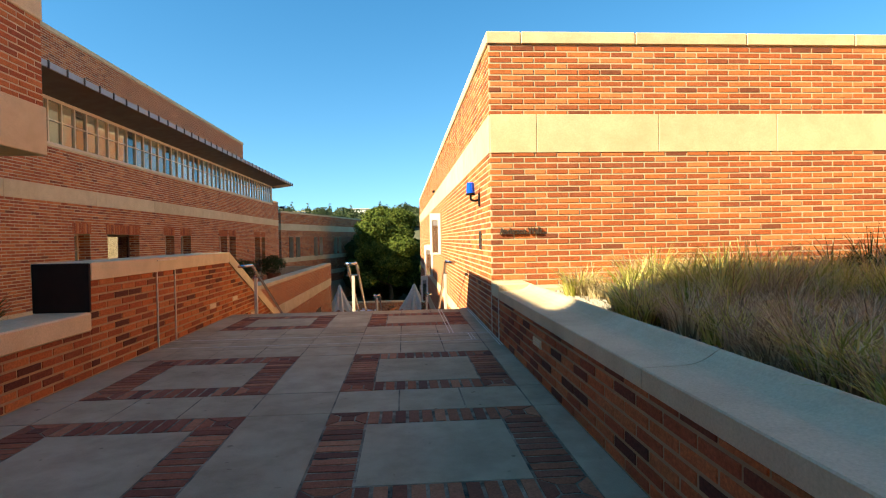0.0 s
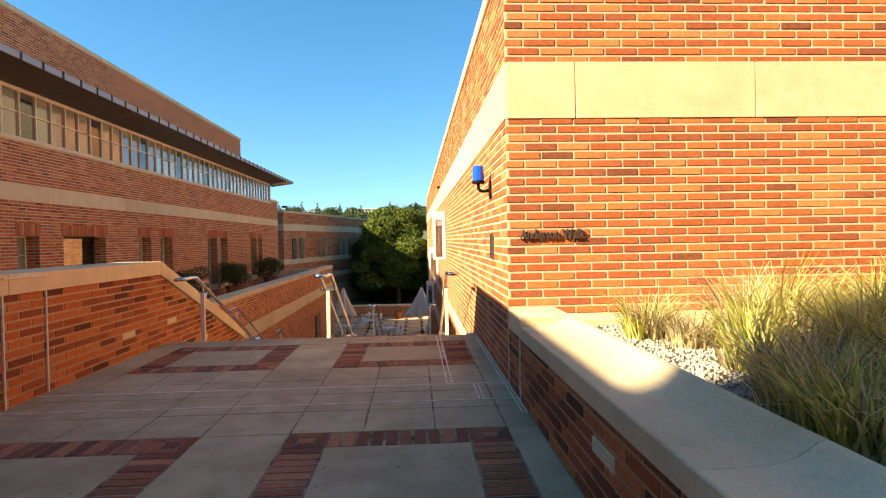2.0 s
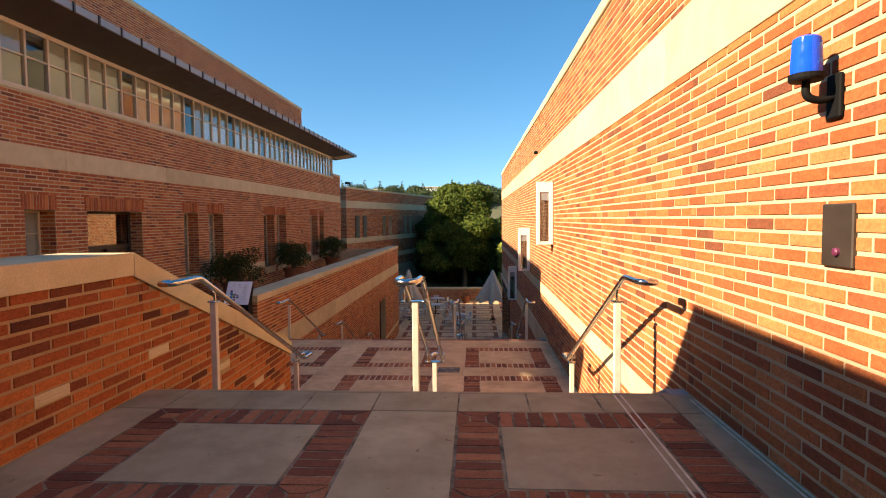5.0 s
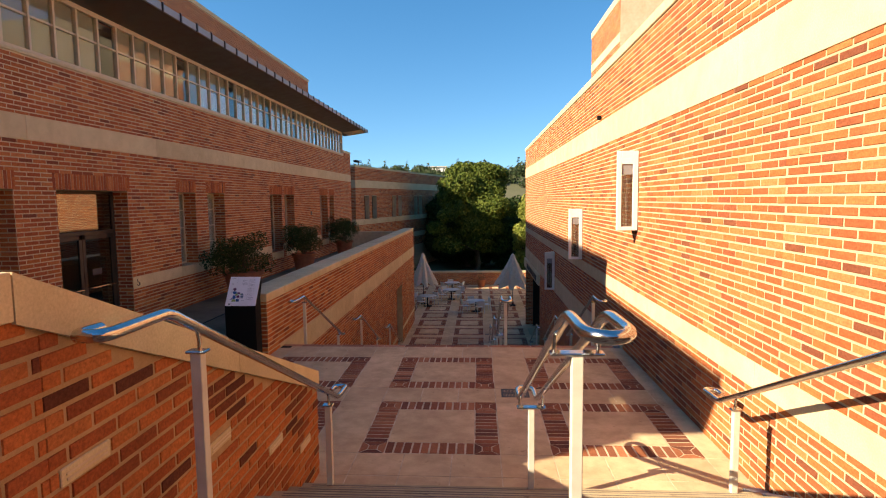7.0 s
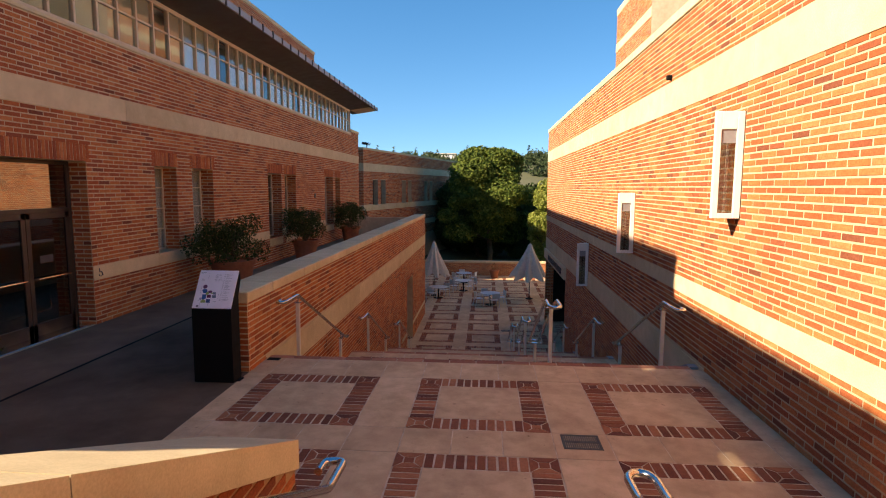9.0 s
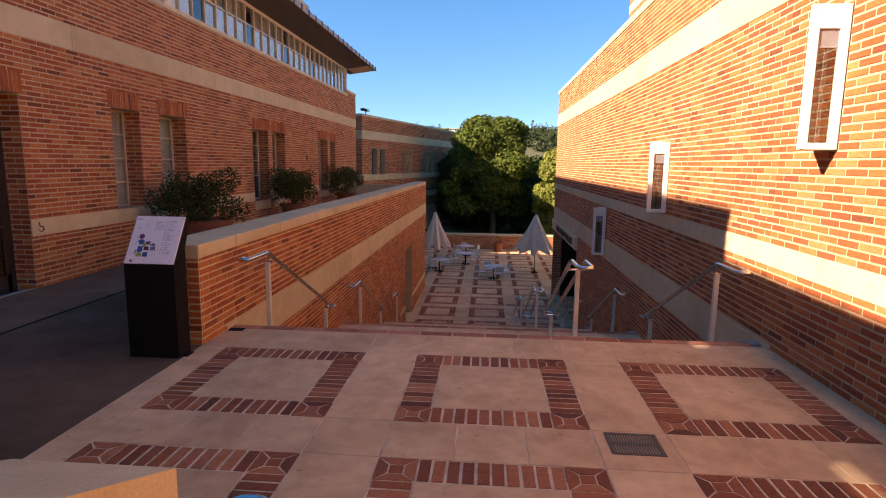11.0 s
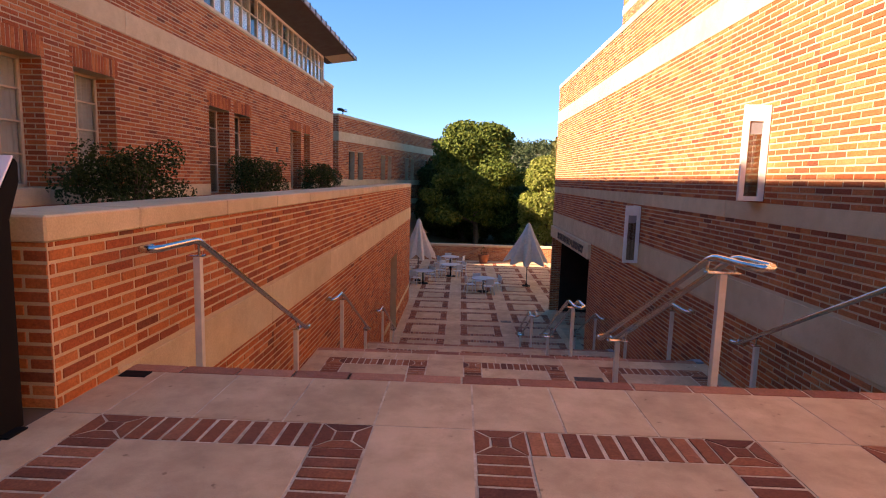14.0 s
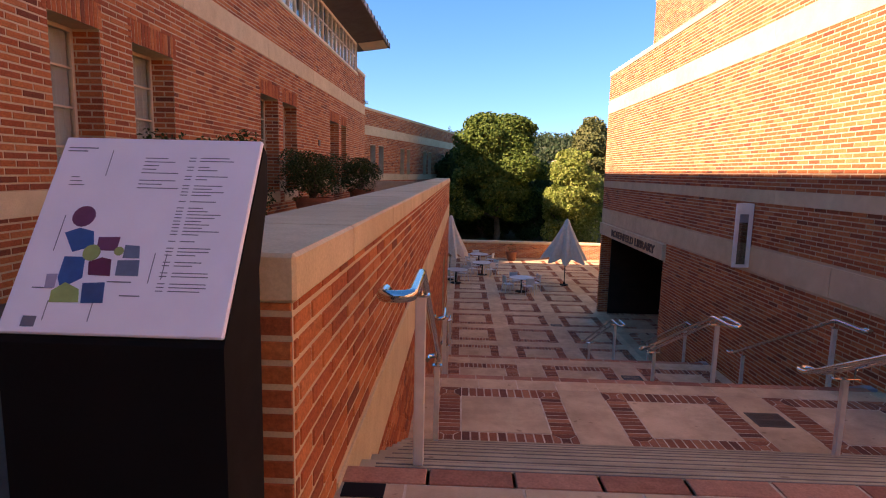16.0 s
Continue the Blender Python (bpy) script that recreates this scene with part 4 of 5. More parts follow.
def lettering(text, size, depth, mat, m, width, parent):
    """Each letter is a part of its own under parent."""
    cu = bpy.data.curves.new("letters", 'FONT')
    cu.body, cu.size, cu.extrude, cu.offset = text, size, depth, size * 0.02
    tmp = bpy.data.objects.new("letters", cu)
    scene.collection.objects.link(tmp)
    me = bpy.data.meshes.new_from_object(tmp.evaluated_get(bpy.context.evaluated_depsgraph_get()))
    bpy.data.objects.remove(tmp)
    xs = [v.co.x for v in me.vertices]
    k = width / (max(xs) - min(xs))
    link = {v.index: set() for v in me.vertices}
    for p in me.polygons:
        for v in p.vertices:
            link[v].update(p.vertices)
    left, isles = set(link), []
    while left:
        todo, seen = [left.pop()], set()
        while todo:
            v = todo.pop()
            seen.add(v)
            todo.extend(link[v] - seen)
        left -= seen
        lo, hi = min(me.vertices[v].co.x for v in seen), max(me.vertices[v].co.x for v in seen)
        isles.append([lo, hi, seen])
    isles.sort(key=lambda e: e[0])
    groups = []
    for lo, hi, seen in isles:
        if groups and lo < groups[-1][1] - 0.3 * (hi - lo):
            groups[-1][1] = max(groups[-1][1], hi)
            groups[-1][2] |= seen
        else:
            groups.append([lo, hi, set(seen)])
    for lo, hi, seen in groups:
        order = sorted(seen)
        at_ = {v: i for i, v in enumerate(order)}
        g = Mesh().add([(me.vertices[v].co.x * k, me.vertices[v].co.y, me.vertices[v].co.z) for v in order], [tuple(at_[v] for v in p.vertices) for p in me.polygons if p.vertices[0] in seen])
        part("letter", g, mat, parent).matrix_world = m


words = thing("wall_lettering", "raised dark bronze letters on the sunlit brick", "lettering")
lettering("Anderson Walk", 0.125, 0.012, LETTER, pose(1.715, 7.755, 1.372, 90, 0, 0), 0.61, words)
lib = thing("library_sign", "pale stone name panel over the library entrance", "sign")
part("panel", Mesh().box(RX - 0.1, RX + 0.02, 33.05, 40.5, -2.46, -1.98, 0.01), STONE, lib)
lettering("ROSENFELD LIBRARY", 0.36, 0.012, LETTER, pose(RX - 0.112, 38.6, -2.35, 90, 0, -90), 4.9, lib)
# Recess walls are painted near-black in place of their deep shade.
entry = structure("wall_entry", Mesh().box(RX + 0.4, RX + 4.0, 32.9, 33.2, -6, -2.0).box(RX + 0.4, RX + 4.0, 40.3, 40.41, -6, -2.0).box(RX + 3.6, RX + 4.0, 33.2, 40.4, -6, -2.0).box(RX + 0.4, RX + 3.6, 33.2, 40.4, -2.46, -2.2), DEEP, "entrance recess of the library, painted near-black for its shade", "wall")
structure("floor_entry", Mesh().box(RX, RX + 3.6, 33.2, 40.4, -6.2, COURT), CONCRETE, "shaded concrete floor of the entrance", "floor")
bin_ = thing("litter_bin", "dark square litter bin in the entrance", "bin", at=(3.3, 36.8, COURT))
part("body", Mesh().box(-0.28, 0.28, -0.28, 0.28, 0, 0.9, 0.03), BLACK, bin_)
part("lid", Mesh().box(-0.31, 0.31, -0.31, 0.31, 0.9, 1.0, 0.03), MAPCOL[3], bin_)
spk = thing("wall_camera", "small dark camera under the parapet band", "camera")
part("body", Mesh().box(RX - 0.1, RX - 0.01, 21.0, 21.07, 3.06, 3.15, 0.015), BLACK, spk)

# ================= wing windows and roof light =================
for k, (a, b) in enumerate(WWIN):
    w = thing("window_%d" % (k + 12), "tall dark recessed window of the far wing", "window", kind="structure")
    w.matrix_world = wing_rot
    part("window_frame", Mesh().box(a, a + 0.08, 0.38, 0.44, -0.3, 1.78).box(b - 0.08, b, 0.38, 0.44, -0.3, 1.78).box(a, b, 0.38, 0.44, 0.7, 0.78), BROWN, w)
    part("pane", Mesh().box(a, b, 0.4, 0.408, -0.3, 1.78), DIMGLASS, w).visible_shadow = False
flood = thing("roof_floodlight", "twin floodlight standing on the wing roof", "floodlight")
flood.matrix_world = wing_rot
part("post", Mesh().tube([(1.3, 0.3, 4.3), (1.3, 0.3, 4.75)], 0.04), BLACK, flood)
part("head", Mesh().box(0.75, 1.15, 0.2, 0.5, 4.6, 4.8, 0.05), BLACK, flood)
part("head", Mesh().box(1.4, 1.85, 0.2, 0.5, 4.6, 4.8, 0.05), STEEL, flood)

# ================= handrails =================
def post_parts(t, x, yy, zfoot, ztop, double):
    post = part("post", Mesh().box(x - 0.028, x + 0.028, yy - 0.028, yy + 0.028, zfoot, ztop, 0.004), POST, t)
    w = 0.13 if double else 0.05
    part("saddle", Mesh().box(x - w, x + w, yy - 0.035, yy + 0.035, ztop, ztop + 0.014, 0.004), STEEL, post)
    for s in ((-0.105, 0.105) if double else (0.0,)):
        part("stem", Mesh().tube(smooth_path([(x + s, yy + 0.02, ztop + 0.01), (x + s, yy + 0.02, ztop + 0.06), (x + s, yy + 0.005, ztop + 0.1)], 0.03), 0.011), STEEL, post, "", True)


def handrail(x, k, wall_side):
    y0, y1, z0, z1 = FLIGHTS[k]
    if k == 0:
        top, bend, low, end = 10.5, 10.93, 13.85, 14.22
        yp = (11.18, 13.5)
    else:
        top, bend, low, end = y0 - 0.22, y0 + 0.36, y1 + 0.42, y1 + 0.62
        yp = (y0 + 0.36, y1 - 0.05)
    zt, zl = z0 + (0.9 if k else 0.885), z1 + 0.88
    t = thing("handrail", "brushed steel handrail on pale square posts beside the steps", "handrail", "stair handrails")
    double = wall_side == 0
    r = 0.027
    if double:
        d = 0.085
        side = lambda s: [(x + s, top + 0.12, zt + 0.005), (x + s, bend, zt), (x + s, low, zl), (x + s, end - 0.1, zl - 0.015)]
        loop = list(reversed(side(-d)))
        arc1 = [(x - d * math.cos(a), top + 0.1 - 0.12 * math.sin(a), zt + 0.005) for a in np.linspace(0.1, math.pi - 0.1, 9)]
        arc2 = [(x + d * math.cos(a), end - 0.1 + 0.11 * math.sin(a), zl - 0.015) for a in np.linspace(0.1, math.pi - 0.1, 9)]
        left = smooth_path([side(-d)[3], side(-d)[2], side(-d)[1], side(-d)[0]], 0.12)
        right = smooth_path(side(d), 0.12)
        part("rail", Mesh().tube(left + [Vector(p) for p in arc1] + right + [Vector(p) for p in arc2] + [left[0]], r, 12), STEEL, t, "looped twin tube rail", True)
    else:
        h = 0.13 * wall_side
        pts = smooth_path([(x + h, top + 0.16, zt - 0.01), (x + h, top, zt - 0.005), (x, top, zt), (x, bend, zt), (x, low, zl), (x, end, zl - 0.015), (x + h, end, zl - 0.02), (x + h, end - 0.14, zl - 0.02)], 0.065, 6)
        part("rail", Mesh().tube(pts, r, 12), STEEL, t, "single tube rail with returned ends", True)
    n = 9
    rise, run = (z0 - z1) / n, (y1 - y0) / (n - 1)
    for yy in yp:
        i = math.floor((yy - y0) / run)
        zf = z0 - rise * (i + 1) if yy < y1 else z1
        slope = (zt - zl) / (low - bend)
        zr = zt - max(0, yy - bend) * slope
        post_parts(t, x, yy, zf, zr - 0.13, double)


for k in range(4):
    if k == 0:
        handrail(-2.5, 0, -1)
    else:
        handrail(-4.63, k, -1)
    handrail(-0.615 if k == 0 else -0.56, k, 0)
    handrail(1.2 if k == 0 else 1.155, k, 1)

# ================= floor fittings =================
def drain(x0, x1, y0, y1, z):
    d = thing("floor_drain", "square slotted iron drain grate set in paving", "drain", "landing drains")
    part("frame", Mesh().box(x0, x1, y0, y0 + 0.03, z - 0.02, z + 0.006, 0.003).box(x0, x1, y1 - 0.03, y1, z - 0.02, z + 0.006, 0.003).box(x0, x0 + 0.03, y0 + 0.03, y1 - 0.03, z - 0.02, z + 0.006, 0.003).box(x1 - 0.03, x1, y0 + 0.03, y1 - 0.03, z - 0.02, z + 0.006, 0.003), IRON, d)
    n = 16
    w = (x1 - x0 - 0.06) / n
    for i in range(n):
        part("bar", Mesh().box(x0 + 0.03 + i * w + w * 0.2, x0 + 0.03 + (i + 1) * w - w * 0.2, y0 + 0.03, y1 - 0.03, z - 0.01, z + 0.005), IRON, d)
    part("crossbar", Mesh().box(x0 + 0.03, x1 - 0.03, (y0 + y1) / 2 - 0.02, (y0 + y1) / 2 + 0.02, z - 0.01, z + 0.0055), IRON, d)
    # Black plate at paving level paints the dark between the bars; no hole below.
    part("pit_shade_plate", Mesh().box(x0 + 0.03, x1 - 0.03, y0 + 0.03, y1 - 0.03, z - 0.006, z + 0.0005), BLACK, d)


drain(-0.77, -0.37, 16.31, 16.65, L1)
drain(-0.78, -0.35, 23.1, 23.5, L2)
drain(-0.78, -0.35, 28.3, 28.7, L3)
drain(-0.78, -0.35, 37.9, 38.2, COURT)

joint = thing("expansion_joint", "pale metal expansion joint strips across the terrace", "joint strip")
for a in ((LX, RX, 7.83, 7.85), (LX, RX, 7.3, 7.315)):
    part("strip", Mesh().box(*a, -0.006, 0.004), STRIP, joint)
for xx in (1.0, 1.05):
    part("strip", Mesh().prism([(7.88, -0.006), (7.88, 0.004), (10.5, 0.004), (10.5, -0.006)], "x", xx, xx + 0.014), STRIP, joint)
for xx in (1.545, 1.58):
    part("strip", Mesh().box(xx, xx + 0.012, 6.9, 10.4, -0.006, 0.0045), STRIP, joint)
for xx in (1.25, 1.29):
    part("strip", Mesh().box(xx, xx + 0.012, 7.31, 7.83, -0.006, 0.0035), STRIP, joint)
wj = thing("wall_joint", "pale expansion joint strips up the stair wall", "joint strip")
for yy in (7.42, 7.98):
    part("strip", Mesh().box(LX + 0.004, LX + 0.022, yy, yy + 0.02, -0.02, 1.12, 0.003), STRIP, wj)
part("strip", Mesh().box(LX + 0.026, LX + 0.036, 7.42, 8.0, 1.1, 1.12, 0.002), STRIP, wj)
pj = thing("wall_joint", "thin dark joint in the planter brickwork", "joint strip")
part("strip", Mesh().box(RX - 0.017, RX - 0.002, 7.19, 7.21, 0, 0.535).box(RX - 0.014, RX - 0.002, 7.765, 7.778, 0, 0.535), STRIP, pj)


def step_light(x, yy, z, n):
    s = thing("step_light", "brick-sized pale louvred step light in the wall", "light", "step lights")
    part("frame", Mesh().box(x, x + n * 0.014, yy, yy + 0.3, z - 0.038, z + 0.038, 0.004), STONE, s)
    part("louvre", Mesh().box(x + n * 0.014, x + n * 0.02, yy + 0.025, yy + 0.275, z + 0.004, z + 0.014, 0.002), TAN, s)
    part("louvre", Mesh().box(x + n * 0.014, x + n * 0.02, yy + 0.025, yy + 0.275, z - 0.018, z - 0.008, 0.002), TAN, s)


for a, z in ((9.35, 0.285), (10.55, 0.285), (11.75, -0.16), (12.7, -0.61), (13.45, -0.94)):
    step_light(LX, a, z, 1)
step_light(RX, 4.99, 0.35, -1)
corner_piece = thing("floor_mat", "flat black wedge at the landing corner", "mat")
part("body", Mesh().prism([(18.9, L1), (18.9, L1 + 0.004), (19.0, L1 + 0.01), (19.0, L1)], "x", -4.93, -4.74), BLACK, corner_piece)

# ================= map sign =================
sign = thing("map_sign", "black steel pedestal with a tilted white campus map", "sign")
SX0, SX1 = -5.525, -4.978
part("pedestal", Mesh().prism([(17.88, L1), (17.88, -0.45), (18.18, 0.025), (18.2, 0.005), (18.2, -0.1), (18.12, -0.3), (18.12, L1)], "x", SX0, SX1), BLACK, sign)
part("foot", Mesh().box(SX0 - 0.01, SX1 + 0.06, 17.94, 18.08, L1, L1 + 0.012, 0.003), BLACK, sign)
tilt = math.degrees(math.atan2(0.49, 0.305))
sheet = pose((SX0 + SX1) / 2, 17.895, -0.423, tilt, 0, 0)
H = 0.545
def on_sheet(name, mesh, mat, label=""):
    o = part(name, mesh, mat, sign, label)
    o.matrix_world = sheet
    return o
on_sheet("map_panel", Mesh().box(-0.272, 0.273, -0.012, H - 0.003, 0.0, 0.014, 0.004), PAPER, "white printed map panel")
rows_ = Mesh()
rnd = random.Random(5)
for c0, c1, a, b, st in ((0.115, 0.21, 0.1, 0.485, 0.0095), (-0.035, 0.08, 0.385, 0.48, 0.0115), (-0.22, -0.16, 0.39, 0.42, 0.012)):
    yy = a
    while yy < b:
        if rnd.random() > 0.14:
            rows_.box(c0, c0 + (c1 - c0) * rnd.uniform(0.3, 1.0), yy, yy + 0.0022, 0.014, 0.0148)
            if c0 > 0.1:
                rows_.box(c0 - 0.03, c0 - 0.012, yy, yy + 0.0022, 0.014, 0.0148)
        yy += st
for c0, c1, yy in ((-0.254, -0.173, 0.505), (-0.254, -0.2, 0.495), (-0.22, -0.17, 0.1), (0.0, 0.05, 0.085), (-0.04, 0.02, 0.12)):
    rows_.box(c0, c1, yy, yy + 0.003, 0.014, 0.0148)
for c0, a, b in ((-0.13, 0.42, 0.5), (-0.2, 0.2, 0.3), (-0.17, 0.02, 0.07), (-0.06, 0.02, 0.07), (0.06, 0.12, 0.2), (0.09, 0.13, 0.2)):
    rows_.box(c0, c0 + 0.0018, a, b, 0.014, 0.0148)
tagged(on_sheet("small_print", rows_, PRINT), kind="stuff")
def disc(cu, cv, r, n=16):
    return [(cu + r * math.cos(2 * math.pi * q / n), cv + r * math.sin(2 * math.pi * q / n)) for q in range(n)]


blobs = (disc(-0.15, 0.298, 0.03), 5), (((-0.185, 0.25), (-0.15, 0.265), (-0.112, 0.256), (-0.1, 0.215), (-0.15, 0.198)), 0), (((-0.165, 0.185), (-0.113, 0.185), (-0.104, 0.13), (-0.15, 0.1), (-0.165, 0.13)), 0), (((-0.094, 0.24), (-0.039, 0.242), (-0.039, 0.204), (-0.09, 0.204)), 5), (((-0.1, 0.172), (-0.07, 0.185), (-0.045, 0.18), (-0.037, 0.136), (-0.092, 0.138)), 2), (((-0.02, 0.22), (0.017, 0.218), (0.024, 0.185), (-0.018, 0.185)), 3), (((-0.028, 0.178), (0.026, 0.18), (0.033, 0.138), (-0.024, 0.138)), 3), (((-0.169, 0.094), (-0.141, 0.117), (-0.103, 0.1), (-0.095, 0.067), (-0.166, 0.065)), 4), (((-0.098, 0.116), (-0.044, 0.119), (-0.035, 0.067), (-0.088, 0.065)), 1), (((-0.194, 0.137), (-0.168, 0.138), (-0.165, 0.102), (-0.188, 0.1)), 6), (disc(-0.1, 0.197, 0.022), 4), (disc(-0.032, 0.203, 0.012, 10), 4)
for i, (poly, c) in enumerate(blobs):
    on_sheet("map_block", Mesh().prism(poly, "z", 0.0135, 0.0152 + 0.0001 * i), MAPCOL[c])
on_sheet("print_block", Mesh().box(-0.217, -0.184, 0.004, 0.03, 0.014, 0.015), PRINT)

# ================= planting =================
def leaf_cloud(blobs_, per, size, seed, bias=1.0, flat=0.0):
    """Leaves on the skins of many overlapping lobes."""
    g = np.random.default_rng(seed)
    V, F = [], []
    for (cx, cy, cz, rx, ry, rz) in blobs_:
        n = int(per * (rx * ry + ry * rz + rx * rz) / 3)
        d = g.normal(size=(n, 3))
        d /= np.linalg.norm(d, axis=1)[:, None]
        rad = g.uniform(0.72, 1.08, n)[:, None]
        p = np.array((cx, cy, cz)) + d * np.array((rx, ry, rz)) * rad
        nn = d * bias + g.normal(size=(n, 3)) * 0.55 + np.array((0, 0, 0.35))
        nn /= np.linalg.norm(nn, axis=1)[:, None]
        a = np.cross(nn, g.normal(size=(n, 3)))
        a /= np.linalg.norm(a, axis=1)[:, None] + 1e-6
        b = np.cross(nn, a)
        s = (size * g.uniform(0.6, 1.3, n))[:, None]
        droop = nn * s * 0.18
        quad = np.stack([p - a * s * 0.5, p + b * s * 0.3 + droop, p + a * s * 0.5 - droop * 0.4, p - b * s * 0.3 + droop], 1)
        o = sum(len(v) for v in V)
        V.append(quad.reshape(-1, 3))
        F.append((np.arange(n)[:, None] * 4 + np.arange(4)[None]) + o)
    return np.concatenate(V), np.concatenate(F)


def quads_mesh(name, V, F, mat):
    me = bpy.data.meshes.new(name)
    me.vertices.add(len(V))
    me.vertices.foreach_set("co", V.reshape(-1).astype(np.float32))
    me.loops.add(F.size)
    me.loops.foreach_set("vertex_index", F.reshape(-1).astype(np.int32))
    me.polygons.add(len(F))
    me.polygons.foreach_set("loop_start", np.arange(0, F.size, 4, dtype=np.int32))
    me.update(calc_edges=True)
    me.shade_flat()
    me.materials.append(mat)
    return me


def crown_lobes(cx, cy, z0, z1, r, n, seed, lobe):
    """Leafy clumps over an uneven, rounded crown."""
    g = random.Random(seed)
    out = []
    for i in range(n):
        k = lobe * (0.45 + 1.1 * g.random() ** 1.6)
        t = g.random() ** 0.85
        zz = z0 + k * 0.5 + (z1 - z0 - k * 1.2) * t
        wide = math.sqrt(max(0.04, 1 - ((t - 0.42) / 0.62) ** 2))
        a = g.uniform(0, 2 * math.pi)
        rr = max(0.0, r * wide * (0.84 + 0.14 * math.sin(3 * a + seed) + 0.1 * math.sin(7 * t + 2 * a)) - k * 0.6) * g.uniform(0.15, 1.0) ** 0.5
        out.append((cx + rr * math.cos(a), cy + rr * math.sin(a), zz, k, k, k * g.uniform(0.6, 0.85)))
    return out


def tree(label, cx, cy, zb, z0, z1, r, n, seed, lobe, size, per, mat):
    t = thing("tree", label, "tree", at=(0, 0, 0))
    lobes = crown_lobes(cx, cy, z0, z1, r, n, seed, lobe)
    tr = Mesh().tube([(cx, cy, zb), (cx + 0.15, cy, zb + (z0 - zb) * 0.5), (cx, cy + 0.1, z0 + 0.6), (cx + 0.1, cy, (z0 + z1) / 2)], 0.32, 10, 0.14)
    for lb in lobes[::4]:
        tr.tube([(cx, cy, z0 + 0.2), ((cx + lb[0]) / 2, (cy + lb[1]) / 2, (z0 + lb[2]) / 2 + 0.4), lb[:3]], 0.12, 6, 0.03)
    part("trunk", tr, BARK, t, "", True)
    V, F = leaf_cloud(lobes, per, size, seed)
    tagged(part("crown", quads_mesh("crown", V, F, mat), None, t), kind="stuff")
    return t


tree("broad dark green tree with dense rounded crown behind the court", -1.3, 66.0, -6.2, -4.2, 5.3, 5.4, 96, 3, 1.2, 0.3, 540, LEAF)
tree("yellow-green leafy tree standing beside the library end", 4.5, 62.5, -6.2, -5.6, 2.1, 3.0, 80, 8, 0.8, 0.24, 560, LEAFY)
# Dark-leaved trees here have the shade put into their leaf colour.
tree("dark tree in the shade beyond the wing", -4.4, 74.0, -6.2, -5.6, 2.4, 4.0, 90, 15, 1.2, 0.38, 300, SHRUBSHADE)
tree("low shaded tree filling the gap under the broad tree", 2.4, 69.5, -6.2, -5.9, -0.4, 3.6, 70, 21, 1.0, 0.32, 300, SHRUBSHADE)
tree("low shaded tree under the broad crown", -2.4, 69.5, -6.2, -5.9, -0.2, 3.2, 70, 22, 1.0, 0.32, 300, SHRUBSHADE)
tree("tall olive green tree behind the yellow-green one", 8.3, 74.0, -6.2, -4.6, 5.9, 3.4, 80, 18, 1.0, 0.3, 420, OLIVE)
tree("tall shaded tree behind the others", 3.0, 80.0, -6.2, -5.8, 1.5, 6.5, 100, 25, 1.5, 0.45, 220, SHRUBSHADE)
tree("broad tree far behind the library", 14.0, 84.0, -6.2, -5.8, 2.6, 6.0, 90, 26, 1.5, 0.45, 200, SHRUBSHADE)


def potted_shrub(label, cx, cy, rx, ry, z1, seed, pot_r=0.46, pot_h=0.72):
    t = thing("potted_shrub", label, "shrub", "walkway planters", at=(0, 0, 0))
    part("pot", Mesh().lathe(cx, cy, [(pot_r * 0.72, L1), (pot_r * 0.95, L1 + pot_h * 0.85), (pot_r * 1.05, L1 + pot_h * 0.86), (pot_r * 1.07, L1 + pot_h), (pot_r * 0.95, L1 + pot_h), (pot_r * 0.9, L1 + pot_h - 0.06)], 24), TERRA, t, "brown terracotta pot", True)
    g = random.Random(seed)
    z0 = L1 + pot_h
    lobes = [(cx + g.uniform(-rx, rx) * 0.75, cy + g.uniform(-ry, ry) * 0.75, g.uniform(z0 + 0.15, z1 - 0.25), 0.26 * g.uniform(0.7, 1.3), 0.28 * g.uniform(0.7, 1.3), 0.24 * g.uniform(0.7, 1.2)) for _ in range(42)]
    st = Mesh()
    for lb in lobes[::2]:
        st.tube([(cx + g.uniform(-0.1, 0.1), cy + g.uniform(-0.1, 0.1), z0 - 0.05), ((cx + lb[0]) / 2, (cy + lb[1]) / 2, (z0 + lb[2]) / 2 + 0.1), lb[:3]], 0.016, 5, 0.006)
    part("stem", st, BARK, t)
    V, F = leaf_cloud(lobes, 2300, 0.062, seed, 0.3)
    tagged(part("foliage", quads_mesh("foliage", V, F, SHRUBSHADE), None, t), kind="stuff")


potted_shrub("leafy green shrub in a terracotta pot by the wall", -8.0, 24.4, 0.75, 1.15, 0.5, 31, 0.55, 0.8)
potted_shrub("bushy green shrub in a pot beside paired windows", -8.15, 30.6, 0.7, 1.1, 0.5, 32)
potted_shrub("dense dark round shrub in a pot near the corner", -8.2, 37.6, 0.7, 1.3, 0.55, 33)
potted_shrub("small shrub in a pot before the first window", -6.9, 15.5, 0.36, 0.45, 0.08, 34, 0.34, 0.6)


